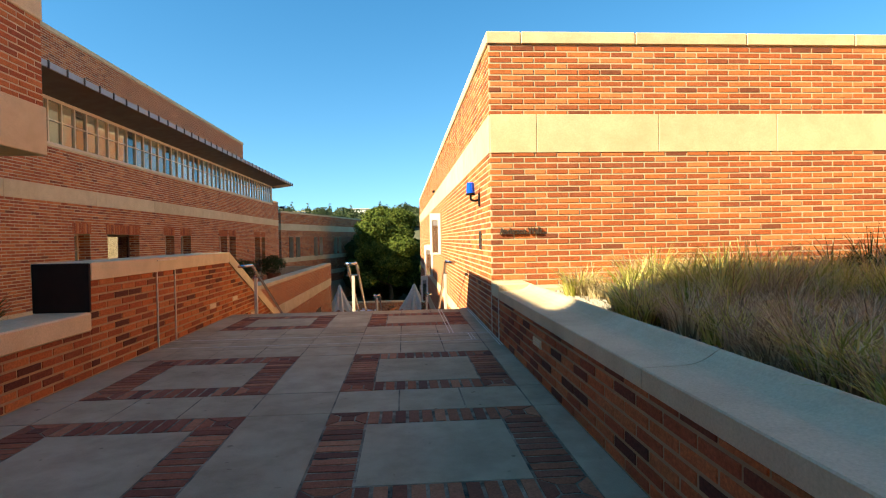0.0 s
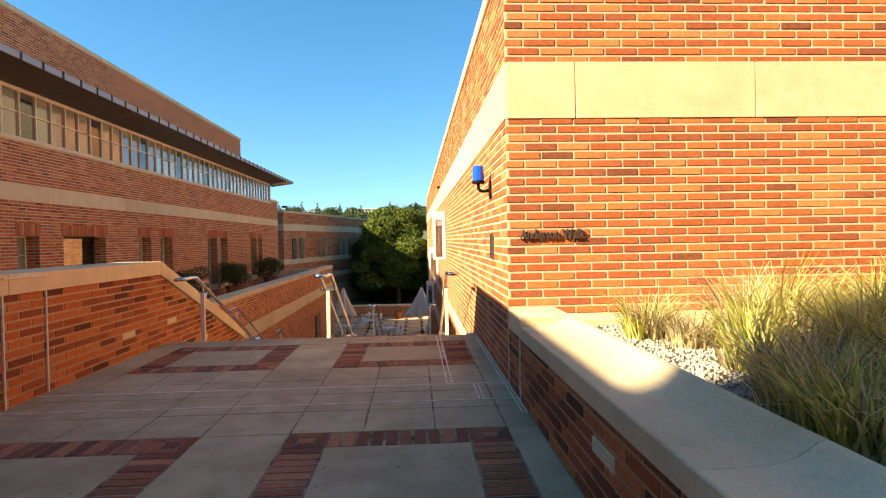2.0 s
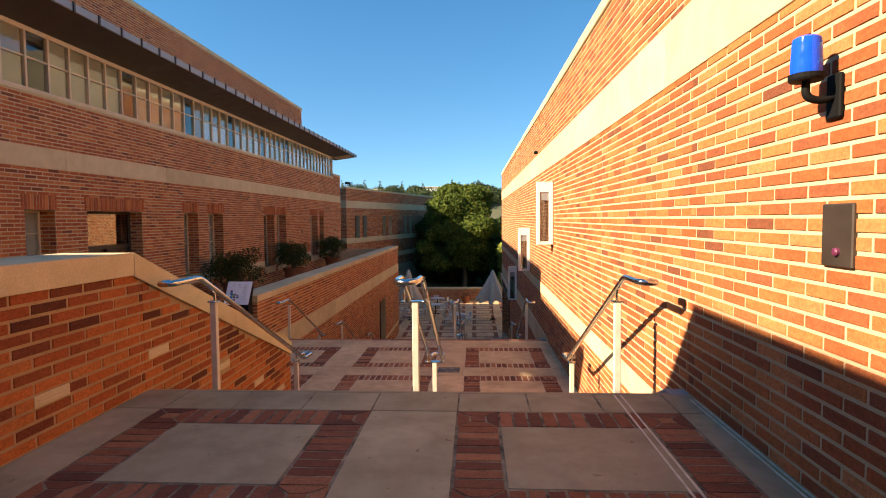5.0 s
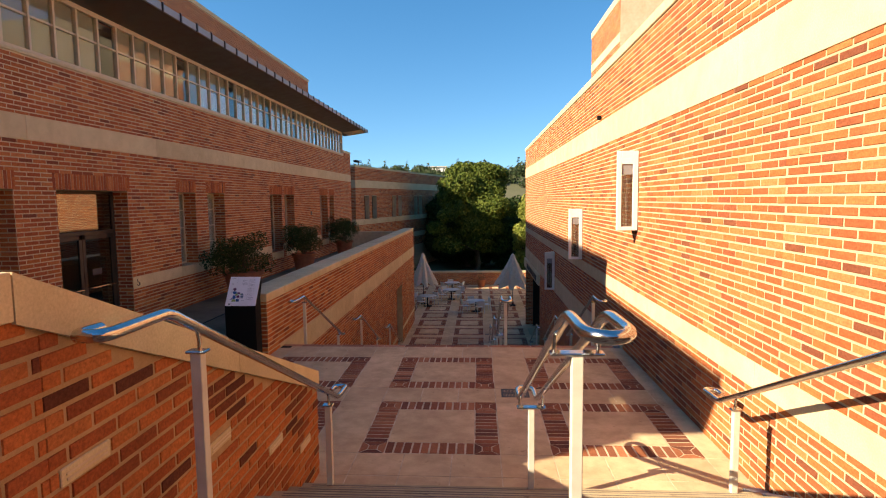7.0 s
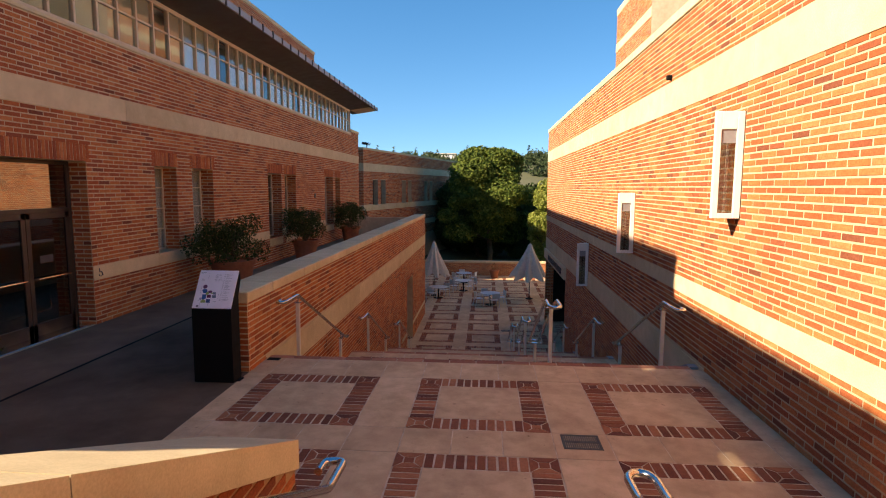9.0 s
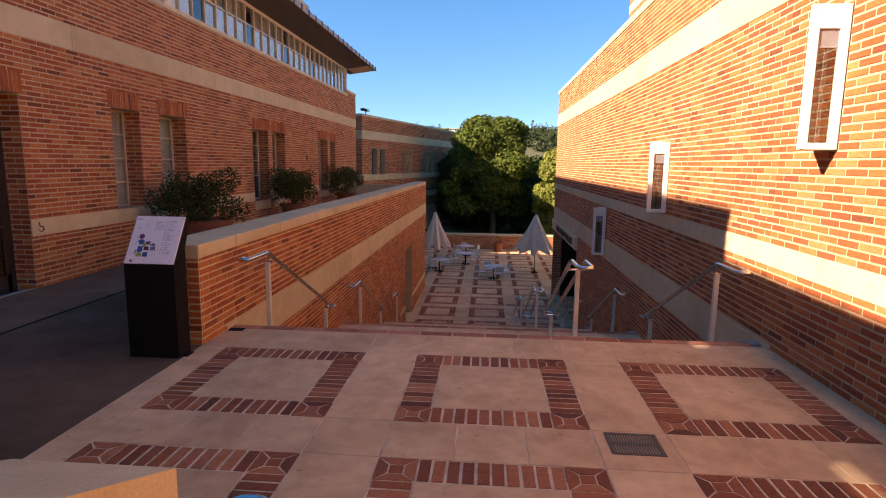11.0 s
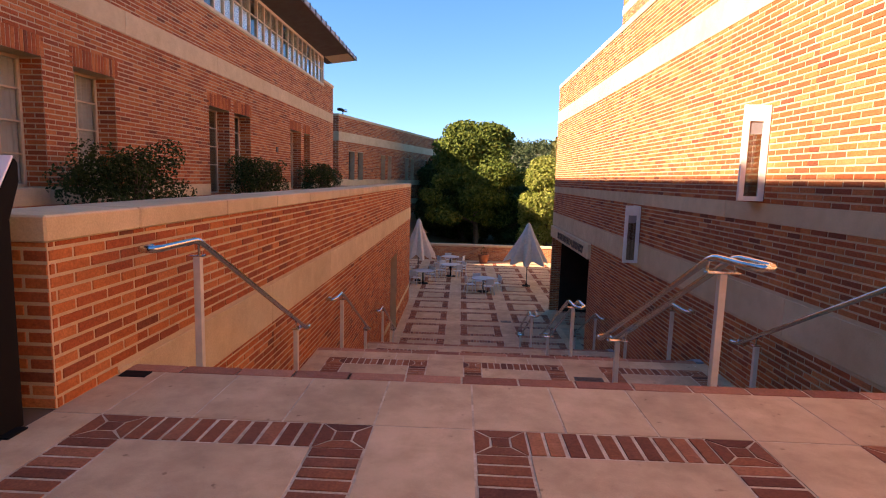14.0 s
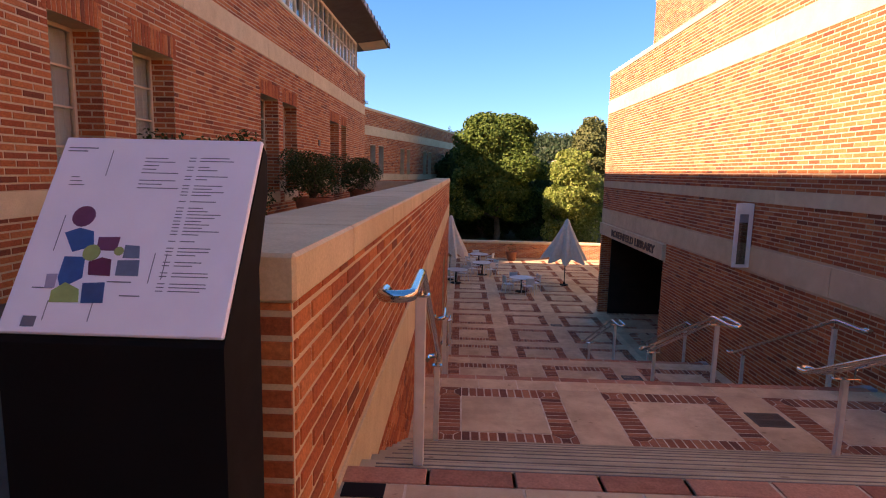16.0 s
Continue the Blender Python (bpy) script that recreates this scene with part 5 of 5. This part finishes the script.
def blades(clumps, seed, height, width, mat, name, parent):
    g = np.random.default_rng(seed)
    V, F = [], []
    o = 0
    for cx, cy, z, r, n, hk in clumps:
        a = g.uniform(0, 2 * np.pi, n)
        rr = r * np.sqrt(g.uniform(0, 1, n)) * 0.4
        bx, by = cx + rr * np.cos(a), cy + rr * np.sin(a)
        h = height * hk * g.uniform(0.55, 1.1, n)
        lean = g.uniform(0.3, 1.15, n) * h
        da = a + g.normal(0, 0.5, n)
        side = np.stack([-np.sin(da), np.cos(da)], 1)
        w = width * g.uniform(0.6, 1.4, n)
        pts = []
        for t in (0.0, 0.4, 0.75, 1.0):
            px = bx + np.cos(da) * lean * t ** 1.8
            py = by + np.sin(da) * lean * t ** 1.8
            pz = z + h * (t - 0.38 * (lean / h) * t ** 2.4)
            ww = w * (1 - t * 0.9) / 2
            pts.append(np.stack([px - side[:, 0] * ww, py - side[:, 1] * ww, pz], 1))
            pts.append(np.stack([px + side[:, 0] * ww, py + side[:, 1] * ww, pz], 1))
        P = np.stack(pts, 1)
        f = np.array([(0, 1, 3, 2), (2, 3, 5, 4), (4, 5, 7, 6)])
        F.append((o + np.arange(n)[:, None, None] * 8 + f[None]).reshape(-1, 4))
        V.append(P.reshape(-1, 3))
        o += n * 8
    ob = part(name, quads_mesh(name, np.concatenate(V), np.concatenate(F), mat), None, parent)
    return tagged(ob, kind="stuff")


gg = random.Random(12)
grass_bed = thing("grass_bed", "dense arching ornamental grass, green and straw dry", "grass", kind="stuff")
green, straw = [], []
yy = -7.0
while yy < 7.2:
    xx = 2.3
    while xx < 8.8:
        px, py = xx + gg.uniform(-0.18, 0.18), yy + gg.uniform(-0.18, 0.18)
        if px > (2.45 if py > 5.4 else 2.2):
            near = px < 4.2 and py > 4.3
            h = gg.uniform(0.75, 1.15) * (0.65 if px < 2.8 else 1.0) * (0.62 if py < 4.4 else 0.92)
            (green if gg.random() < (0.75 if py < 2.6 else 0.15 if py < 4.4 else 0.65) else straw).append((px, py, 0.6, 0.4, 125, h))
            straw.append((px + gg.uniform(-0.1, 0.1), py, 0.6, 0.4, 50, h * 0.85))
        xx += 0.42
    yy += 0.42
for i in range(24):
    py = -2.0 + 0.31 * i
    (straw if i % 3 else green).append((2.42 + gg.uniform(-0.05, 0.08), py, 0.6, 0.34, 120, gg.uniform(0.5, 0.68)))
blades(green, 41, 0.72, 0.016, GRASS, "green_blades", grass_bed)
blades(straw, 42, 0.7, 0.015, STRAW, "dry_blades", grass_bed)
gravel = Mesh()
for i in range(8000):
    px, py = gg.uniform(2.04, 3.3), gg.uniform(2.6, 7.38)
    if px < 2.35 or py > 4.9:
        s = gg.uniform(0.007, 0.016)
        gravel.add([(px - s, py, 0.6), (px, py - s, 0.6), (px + s, py, 0.6), (px, py + s, 0.6), (px + s * 0.3, py, 0.6 + s * 1.2), (px - s * 0.3, py + s * 0.2, 0.6 + s)], [(0, 1, 4), (1, 2, 4), (2, 3, 4), (3, 5, 4), (3, 0, 5), (0, 4, 5)])
tagged(part("gravel_mulch", gravel, GRAVEL), "pale gravel mulch along the planter coping", "gravel", kind="stuff")
dry = thing("spiky_shrub", "reddish brown spiky shrub at the planter wall", "shrub")
blades([(5.6 + 0.35 * i, 6.5 - 0.1 * (i % 2), 0.6, 0.25, 90, 1.0) for i in range(7)], 47, 0.95, 0.02, SHRUBSHADE, "foliage", dry)
spiky = thing("spiky_plant", "dark spiky leaved plant in the side planter", "plant")
blades([(-3.5 + gg.uniform(-0.22, 0.22), 5.55 + 0.5 * i, 0.5, 0.2, 70, 1.0) for i in range(-7, 1)], 43, 0.5, 0.03, SHRUBSHADE, "foliage", spiky)

# ================= dining court =================
def chair_thing():
    t = thing("court_chair", "pale painted metal dining chair with open arms", "chair", "court chairs")
    part("seat", Mesh().box(-0.22, 0.22, -0.21, 0.21, 0.42, 0.445, 0.012), CHAIRM, t)
    part("backrest", Mesh().box(-0.21, 0.21, 0.2, 0.225, 0.52, 0.84, 0.012), CHAIRM, t)
    for sx in (-1, 1):
        part("leg", Mesh().tube([(sx * 0.21, -0.19, 0.43), (sx * 0.24, -0.23, 0)], 0.014, 6), CHAIRM, t)
        part("leg", Mesh().tube([(sx * 0.21, 0.26, 0.86), (sx * 0.21, 0.2, 0.43), (sx * 0.24, 0.27, 0)], 0.014, 6), CHAIRM, t)
        part("armrest", Mesh().tube(smooth_path([(sx * 0.23, 0.22, 0.64), (sx * 0.25, -0.2, 0.65), (sx * 0.22, -0.19, 0.43)], 0.06), 0.014, 6), CHAIRM, t)
    return t


def table_thing():
    t = thing("court_table", "round pale metal cafe table on a single column", "table", "court tables")
    part("tabletop", Mesh().lathe(0, 0, [(0.56, 0.7), (0.6, 0.705), (0.6, 0.73), (0.57, 0.735)], 28), CHAIRM, t, "", True)
    part("column", Mesh().lathe(0, 0, [(0.04, 0.03), (0.035, 0.7)], 12), BLACK, t, "", True)
    part("foot", Mesh().lathe(0, 0, [(0.3, 0.0), (0.3, 0.02), (0.05, 0.04)], 20), BLACK, t, "", True)
    return t


table0, chair0 = table_thing(), chair_thing()
first = True
for (tx_, ty_), turns in (((-1.3, 44.2), (20, 110, 200, 290)), ((-4.6, 46.0), (60, 150, 330)), ((-3.1, 48.6), (35, 125, 215, 300)), ((-3.2, 52.0), (10, 130, 250))):
    m = pose(tx_, ty_, COURT)
    if first:
        table0.matrix_world = m
    else:
        copy_thing(table0, m)
    for a in turns:
        cm = m @ pose(0, 0, 0, 0, 0, a) @ pose(0, 0.72, 0)
        if first:
            chair0.matrix_world = cm
            first = False
        else:
            copy_thing(chair0, cm)
    first = False


def umbrella(cx, cy, r, seed, label):
    t = thing("parasol", label, "parasol", "court parasols", at=(0, 0, 0))
    part("pole", Mesh().lathe(cx, cy, [(0.025, COURT + 0.05), (0.022, COURT + 3.55), (0.03, COURT + 3.58), (0.01, COURT + 3.66)], 12), BROWN, t, "dark wooden pole", True)
    part("base", Mesh().lathe(cx, cy, [(0.22, COURT), (0.22, COURT + 0.04), (0.05, COURT + 0.07), (0.035, COURT + 0.2)], 20), BLACK, t, "", True)
    g = random.Random(seed)
    ph = [g.uniform(0, 6) for _ in range(3)]
    def fold(i, n, rr, z):
        a = 2 * math.pi * i / n
        k = min(1, rr / r)
        return 1 + k * (0.28 * math.cos(8 * a + ph[0]) + 0.12 * math.cos(3 * a + ph[1]))
    prof = [(0.02, COURT + 3.56), (0.1, COURT + 3.48), (r * 0.28, COURT + 3.05), (r * 0.48, COURT + 2.6), (r * 0.7, COURT + 2.1), (r * 0.92, COURT + 1.6), (r, COURT + 1.4)]
    m = Mesh()
    n = 64
    v = []
    for q, (rr, z) in enumerate(prof):
        for i in range(n):
            a = 2 * math.pi * i / n
            k = fold(i, n, rr, z)
            hem = (0.12 * math.cos(8 * a + ph[0] + 3.14) + 0.05 * math.sin(2 * a + ph[2])) if q == len(prof) - 1 else 0
            v.append((cx + rr * k * math.cos(a), cy + rr * k * math.sin(a), z + hem))
    f = [(j * n + i, j * n + (i + 1) % n, (j + 1) * n + (i + 1) % n, (j + 1) * n + i) for j in range(len(prof) - 1) for i in range(n)]
    m.add(v, f)
    cloth = part("canopy", m, CANVAS, t, "cream canvas hanging in soft folds", True)
    for i in range(8):
        a = 2 * math.pi * (i + 0.5) / 8
        part("rib", Mesh().tube([(cx, cy, COURT + 3.45), (cx + r * 0.62 * math.cos(a), cy + r * 0.62 * math.sin(a), COURT + 2.0)], 0.012, 6), BROWN, cloth)


umbrella(1.2, 46.2, 0.98, 3, "half-closed cream canvas parasol standing on the court")
umbrella(-4.95, 46.8, 0.8, 5, "furled cream canvas parasol beside the terrace wall")
pot = thing("flower_pot", "terracotta pot with a small plant by the court wall", "pot")
part("pot_body", Mesh().lathe(-0.9, 54.4, [(0.26, COURT), (0.36, COURT + 0.5), (0.4, COURT + 0.51), (0.4, COURT + 0.62), (0.33, COURT + 0.62), (0.3, COURT + 0.55)], 20), TERRA, pot, "", True)
V, F = leaf_cloud([(-0.9, 54.4, COURT + 0.85, 0.25, 0.25, 0.3)], 900, 0.09, 77, 0.3)
tagged(part("plant", quads_mesh("plant", V, F, SHRUBSHADE), None, pot), kind="stuff")
ldoor = thing("door_2", "dark recessed service door in the terrace wall", "door", kind="structure")
# The leaf colour stands in for the shade of the opening.
part("door_leaf", Mesh().box(LOWX - 0.3, LOWX - 0.36, 34.36, 36.14, COURT + 0.01, -2.9, 0.01), DEEP, ldoor)
part("door_frame", Mesh().box(LOWX - 0.26, LOWX - 0.4, 34.3, 34.38, COURT, -2.85, 0.006).box(LOWX - 0.26, LOWX - 0.4, 36.12, 36.2, COURT, -2.85, 0.006), BROWN, ldoor)
part("door_handle", Mesh().tube([(LOWX - 0.24, 34.6, COURT + 0.9), (LOWX - 0.24, 34.6, COURT + 1.15)], 0.015, 8), STEEL, ldoor)

# ================= distance =================
hill = Mesh()
nx_, ny_ = 60, 24
hv = []
for j in range(ny_ + 1):
    for i in range(nx_ + 1):
        hx, hy = -320 + 640 * i / nx_, 110 + 420 * j / ny_
        t = max(0.0, min(1.0, (hy - 120) / 150))
        hv.append((hx, hy, -6.5 + 18.0 * t * t * (3 - 2 * t) + 2.2 * noise.noise(Vector((hx * 0.012, hy * 0.012, 0.3))) * t * 2))
hill.add(hv, [(j * (nx_ + 1) + i, j * (nx_ + 1) + i + 1, (j + 1) * (nx_ + 1) + i + 1, (j + 1) * (nx_ + 1) + i) for j in range(ny_) for i in range(nx_)])
structure("hillside", hill, EARTH, "distant scrubby hillside on the skyline", "hill")
gh = random.Random(9)
lobes = []
for i in range(420):
    hx, hy = gh.uniform(-170, 130), gh.uniform(200, 285)
    t = max(0.0, min(1.0, (hy - 120) / 150))
    hz = -6.5 + 18.0 * t * t * (3 - 2 * t)
    if gh.random() < 0.12:
        k = gh.uniform(1.0, 1.6)
        hh = gh.uniform(4, 8)
        for q in range(5):
            lobes.append((hx, hy, hz + hh * (0.3 + 0.17 * q), k * (1.15 - 0.2 * q), k * (1.15 - 0.2 * q), hh * 0.16))
    else:
        k = gh.uniform(2.2, 4.6)
        for q in range(3):
            lobes.append((hx + gh.uniform(-k, k) * 0.6, hy + gh.uniform(-k, k) * 0.5, hz + k * gh.uniform(0.4, 0.95), k * 0.75, k * 0.75, k * 0.6))
V, F = leaf_cloud(lobes, 16, 1.1, 91)
tagged(part("far_woods", quads_mesh("far_woods", V, F, WOODS), None), "hazy green trees along the far hillside", "trees", kind="stuff")


def hill_house(cx, cy, z, w, h, label):
    t = thing("hill_house", label, "house", "hill houses", at=(cx, cy, z))
    part("wall", Mesh().box(-w / 2, w / 2, 0, 8, 0, h, 0.05), WHITE, t)
    part("roof", Mesh().box(-w / 2 - 0.4, w / 2 + 0.4, -0.4, 8.4, h, h + 0.4, 0.05), STONE, t)
    n = int(w / 2.2)
    for fl in range(max(1, int(h / 2.6))):
        for i in range(n):
            part("window", Mesh().box(-w / 2 + (i + 0.3) * w / n, -w / 2 + (i + 0.75) * w / n, -0.05, 0.05, fl * 2.6 + 0.8, fl * 2.6 + 2.0), BROWN, t)


hill_house(-46, 262, 11.0, 16, 4.0, "pale low house standing on the wooded hill")
hill_house(-22, 270, 12.0, 12, 4.2, "pale stepped house among hillside trees")
hill_house(-75, 262, 11.0, 18, 3.0, "long pale house low on the hill")
brickhouse = thing("far_building", "small brick building with pale roof beyond the trees", "building")
part("wall", Mesh().box(12.0, 30.0, 104, 118, -6, 1.9), BRICK, brickhouse)
part("roof", Mesh().box(11.6, 30.4, 103.6, 118.4, 1.9, 2.4, 0.05), STONE, brickhouse)

# ================= brick pieces =================
def near_y(a, b, za, zb):
    return lambda r: a < r[0] and r[1] < b and za < r[2] and r[3] < zb


X, Y = (1, 0, 0), (0, 1, 0)
holes_e = [(18.95 if b[0] < -1.0 else -99, 99, *b) for b in BANDS_E] + [(33.0, 40.55, -2.52, -1.95), ENTRY] + RWIN
west_rects = []
for a, b, lo in ((8.1, 10.55, -0.05), (10.55, 13.6, -1.5), (13.6, 19.2, L1), (19.2, 22.2, L2), (22.2, 24.5, L2), (24.5, 29.8, L3), (29.8, 40.6, COURT)):
    west_rects += brick_rects(a, b, lo, 4.0, holes_e)
west_rects += brick_rects(7.79, 8.1, 0.0, 4.0, holes_e)
lay_bricks(wall_east, (RX, 0, 0), Y, (-1, 0, 0), west_rects, pick=near_y(8.2, 10.4, 0.7, 2.4))
lay_bricks(wall_east, (0, 7.78, 0), X, (0, -1, 0), brick_rects(RX - 0.006, 9.5, 0.66, 4.0, [(-99, 99, 2.5, 3.03)], shift=0.05), pick=near_y(1.7, 4.9, 0.8, 2.4))
lay_bricks(tower, (8.3, 0, 0), Y, (-1, 0, 0), brick_rects(47, 56.4, 3.9, 14.3, [(-99, 99, 11.6, 12.2)], course=COURSE * 1.5, length=LENGTH * 1.5))
lay_bricks(planter, (RX, 0, 0), Y, (-1, 0, 0), brick_rects(-4, 7.78, 0, 0.53, [(4.98, 5.31, 0.31, 0.39)]), pick=near_y(3.2, 7.7, 0, 0.56), mat=SHADEBRICK)
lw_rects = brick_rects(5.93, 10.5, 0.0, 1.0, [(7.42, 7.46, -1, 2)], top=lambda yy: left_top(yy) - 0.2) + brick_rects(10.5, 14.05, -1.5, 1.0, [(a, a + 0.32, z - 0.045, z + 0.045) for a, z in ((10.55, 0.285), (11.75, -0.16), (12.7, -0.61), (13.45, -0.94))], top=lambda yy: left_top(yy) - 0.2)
lay_bricks(wall_stair, (LX, 0, 0), Y, (1, 0, 0), lw_rects, pick=near_y(8.2, 13.9, -1.2, 0.95), mat=SHADEBRICK)
# Added panel whose near-black colour is the shade on the wall end.
part("end_shade_panel", Mesh().box(LX - 0.53, LX + 0.02, 5.885, 5.919, 0.65, 1.14, 0.006), DEEP, wall_stair, "near-black panel added for the shade on the wall end")
lay_bricks(low_planter, (LX, 0, 0), Y, (1, 0, 0), brick_rects(0.0, 5.92, 0, 0.46), mat=SHADEBRICK)
lay_bricks(block, (-4.2, 0, 0), Y, (1, 0, 0), brick_rects(2.0, 7.62, 3.1, 4.2))
hw = [(a, b, SILL - 0.27, HEAD + 0.33) for a, b in BWIN] + [(DOOR[0], DOOR[1], L1, HEAD + 0.33), (-99, 99, 2.52, 2.95), (-99, 99, -0.6, SILL)]
lay_bricks(wall_west, (BX, 0, 0), Y, (1, 0, 0), brick_rects(10.0, 41.3, L1, 4.0, hw) + brick_rects(41.3, 43.1, L1, 4.2, hw), pick=near_y(20.8, 22.9, -1.3, 1.6))
for a, b in BWIN + [DOOR[:2]]:
    lo = L1 if a == DOOR[0] else SILL if a < 29 else LOWSILL
    lay_bricks(wall_west, (BX, b, 0), (-1, 0, 0), (0, -1, 0), brick_rects(0.0, 0.35, lo, HEAD))
    lay_bricks(wall_west, (BX, a, 0), (-1, 0, 0), (0, 1, 0), brick_rects(0.0, 0.35, lo, HEAD))
    wide = 0.08
    n = round((b - a + 0.16) / wide)
    lay_bricks(wall_west, (BX, 0, 0), Y, (1, 0, 0), [(a - 0.08 + wide * i + 0.005, a - 0.08 + wide * (i + 1) - 0.005, HEAD, HEAD + 0.315) for i in range(n)])
lay_bricks(upper, (-11.38, 0, 0), Y, (1, 0, 0), brick_rects(14.0, 42.6, 5.3, 8.56))
hl = [(18.95, 99, -1.91, -1.42), LOWDOOR, (32.9, 99, -5.2, -5.05)]
low_rects = []
for a, b, lo in ((18.36, 19.2, L1), (19.2, 22.2, L2), (22.2, 24.5, L2), (24.5, 29.8, L3), (29.8, 41.4, COURT)):
    low_rects += brick_rects(a, b, lo, -0.448, hl)
lay_bricks(wall_low, (LOWX, 0, 0), Y, (1, 0, 0), low_rects, pick=near_y(18.4, 24.0, -1.05, -0.47))
lay_bricks(wall_low, (0, 18.35, 0), X, (0, -1, 0), brick_rects(LOWX - 0.5, LOWX, L1, -0.448, shift=0.04), pick=near_y(-9, 9, -9, 9))
lay_bricks(wall_wing, (0, 0, 0), X, (0, -1, 0), brick_rects(0, 30, -3.5, 4.15, [(-99, 99, 2.46, 3.1), (-99, 99, -0.75, -0.3), (-99, 99, -2.6, -2.1)] + [(a, b, -0.3, 1.78) for a, b in WWIN], course=COURSE * 1.5, length=LENGTH * 1.5))
lay_bricks(wall_court, (0, 55.3, 0), X, (0, -1, 0), brick_rects(-14, 14, COURT, -4.85))

lay_bricks(wall_wing, (0, 0, 0), Y, (-1, 0, 0), brick_rects(0, 12, -3.5, 4.15, [(-99, 99, 2.46, 3.1), (-99, 99, -0.75, -0.3), (-99, 99, -2.6, -2.1)], course=COURSE * 1.5, length=LENGTH * 1.5))
for za, zb in ((2.46, 3.1), (-0.75, -0.3), (-2.6, -2.1)):
    part("stone_band", Mesh().box(-0.014, 0.02, 0.03, 14.0, za, zb, 0.004), STONE, wall_wing)
lay_bricks(wall_east, (0, 40.4, 0), X, (0, -1, 0), brick_rects(RX, RX + 0.4, COURT, -2.46))
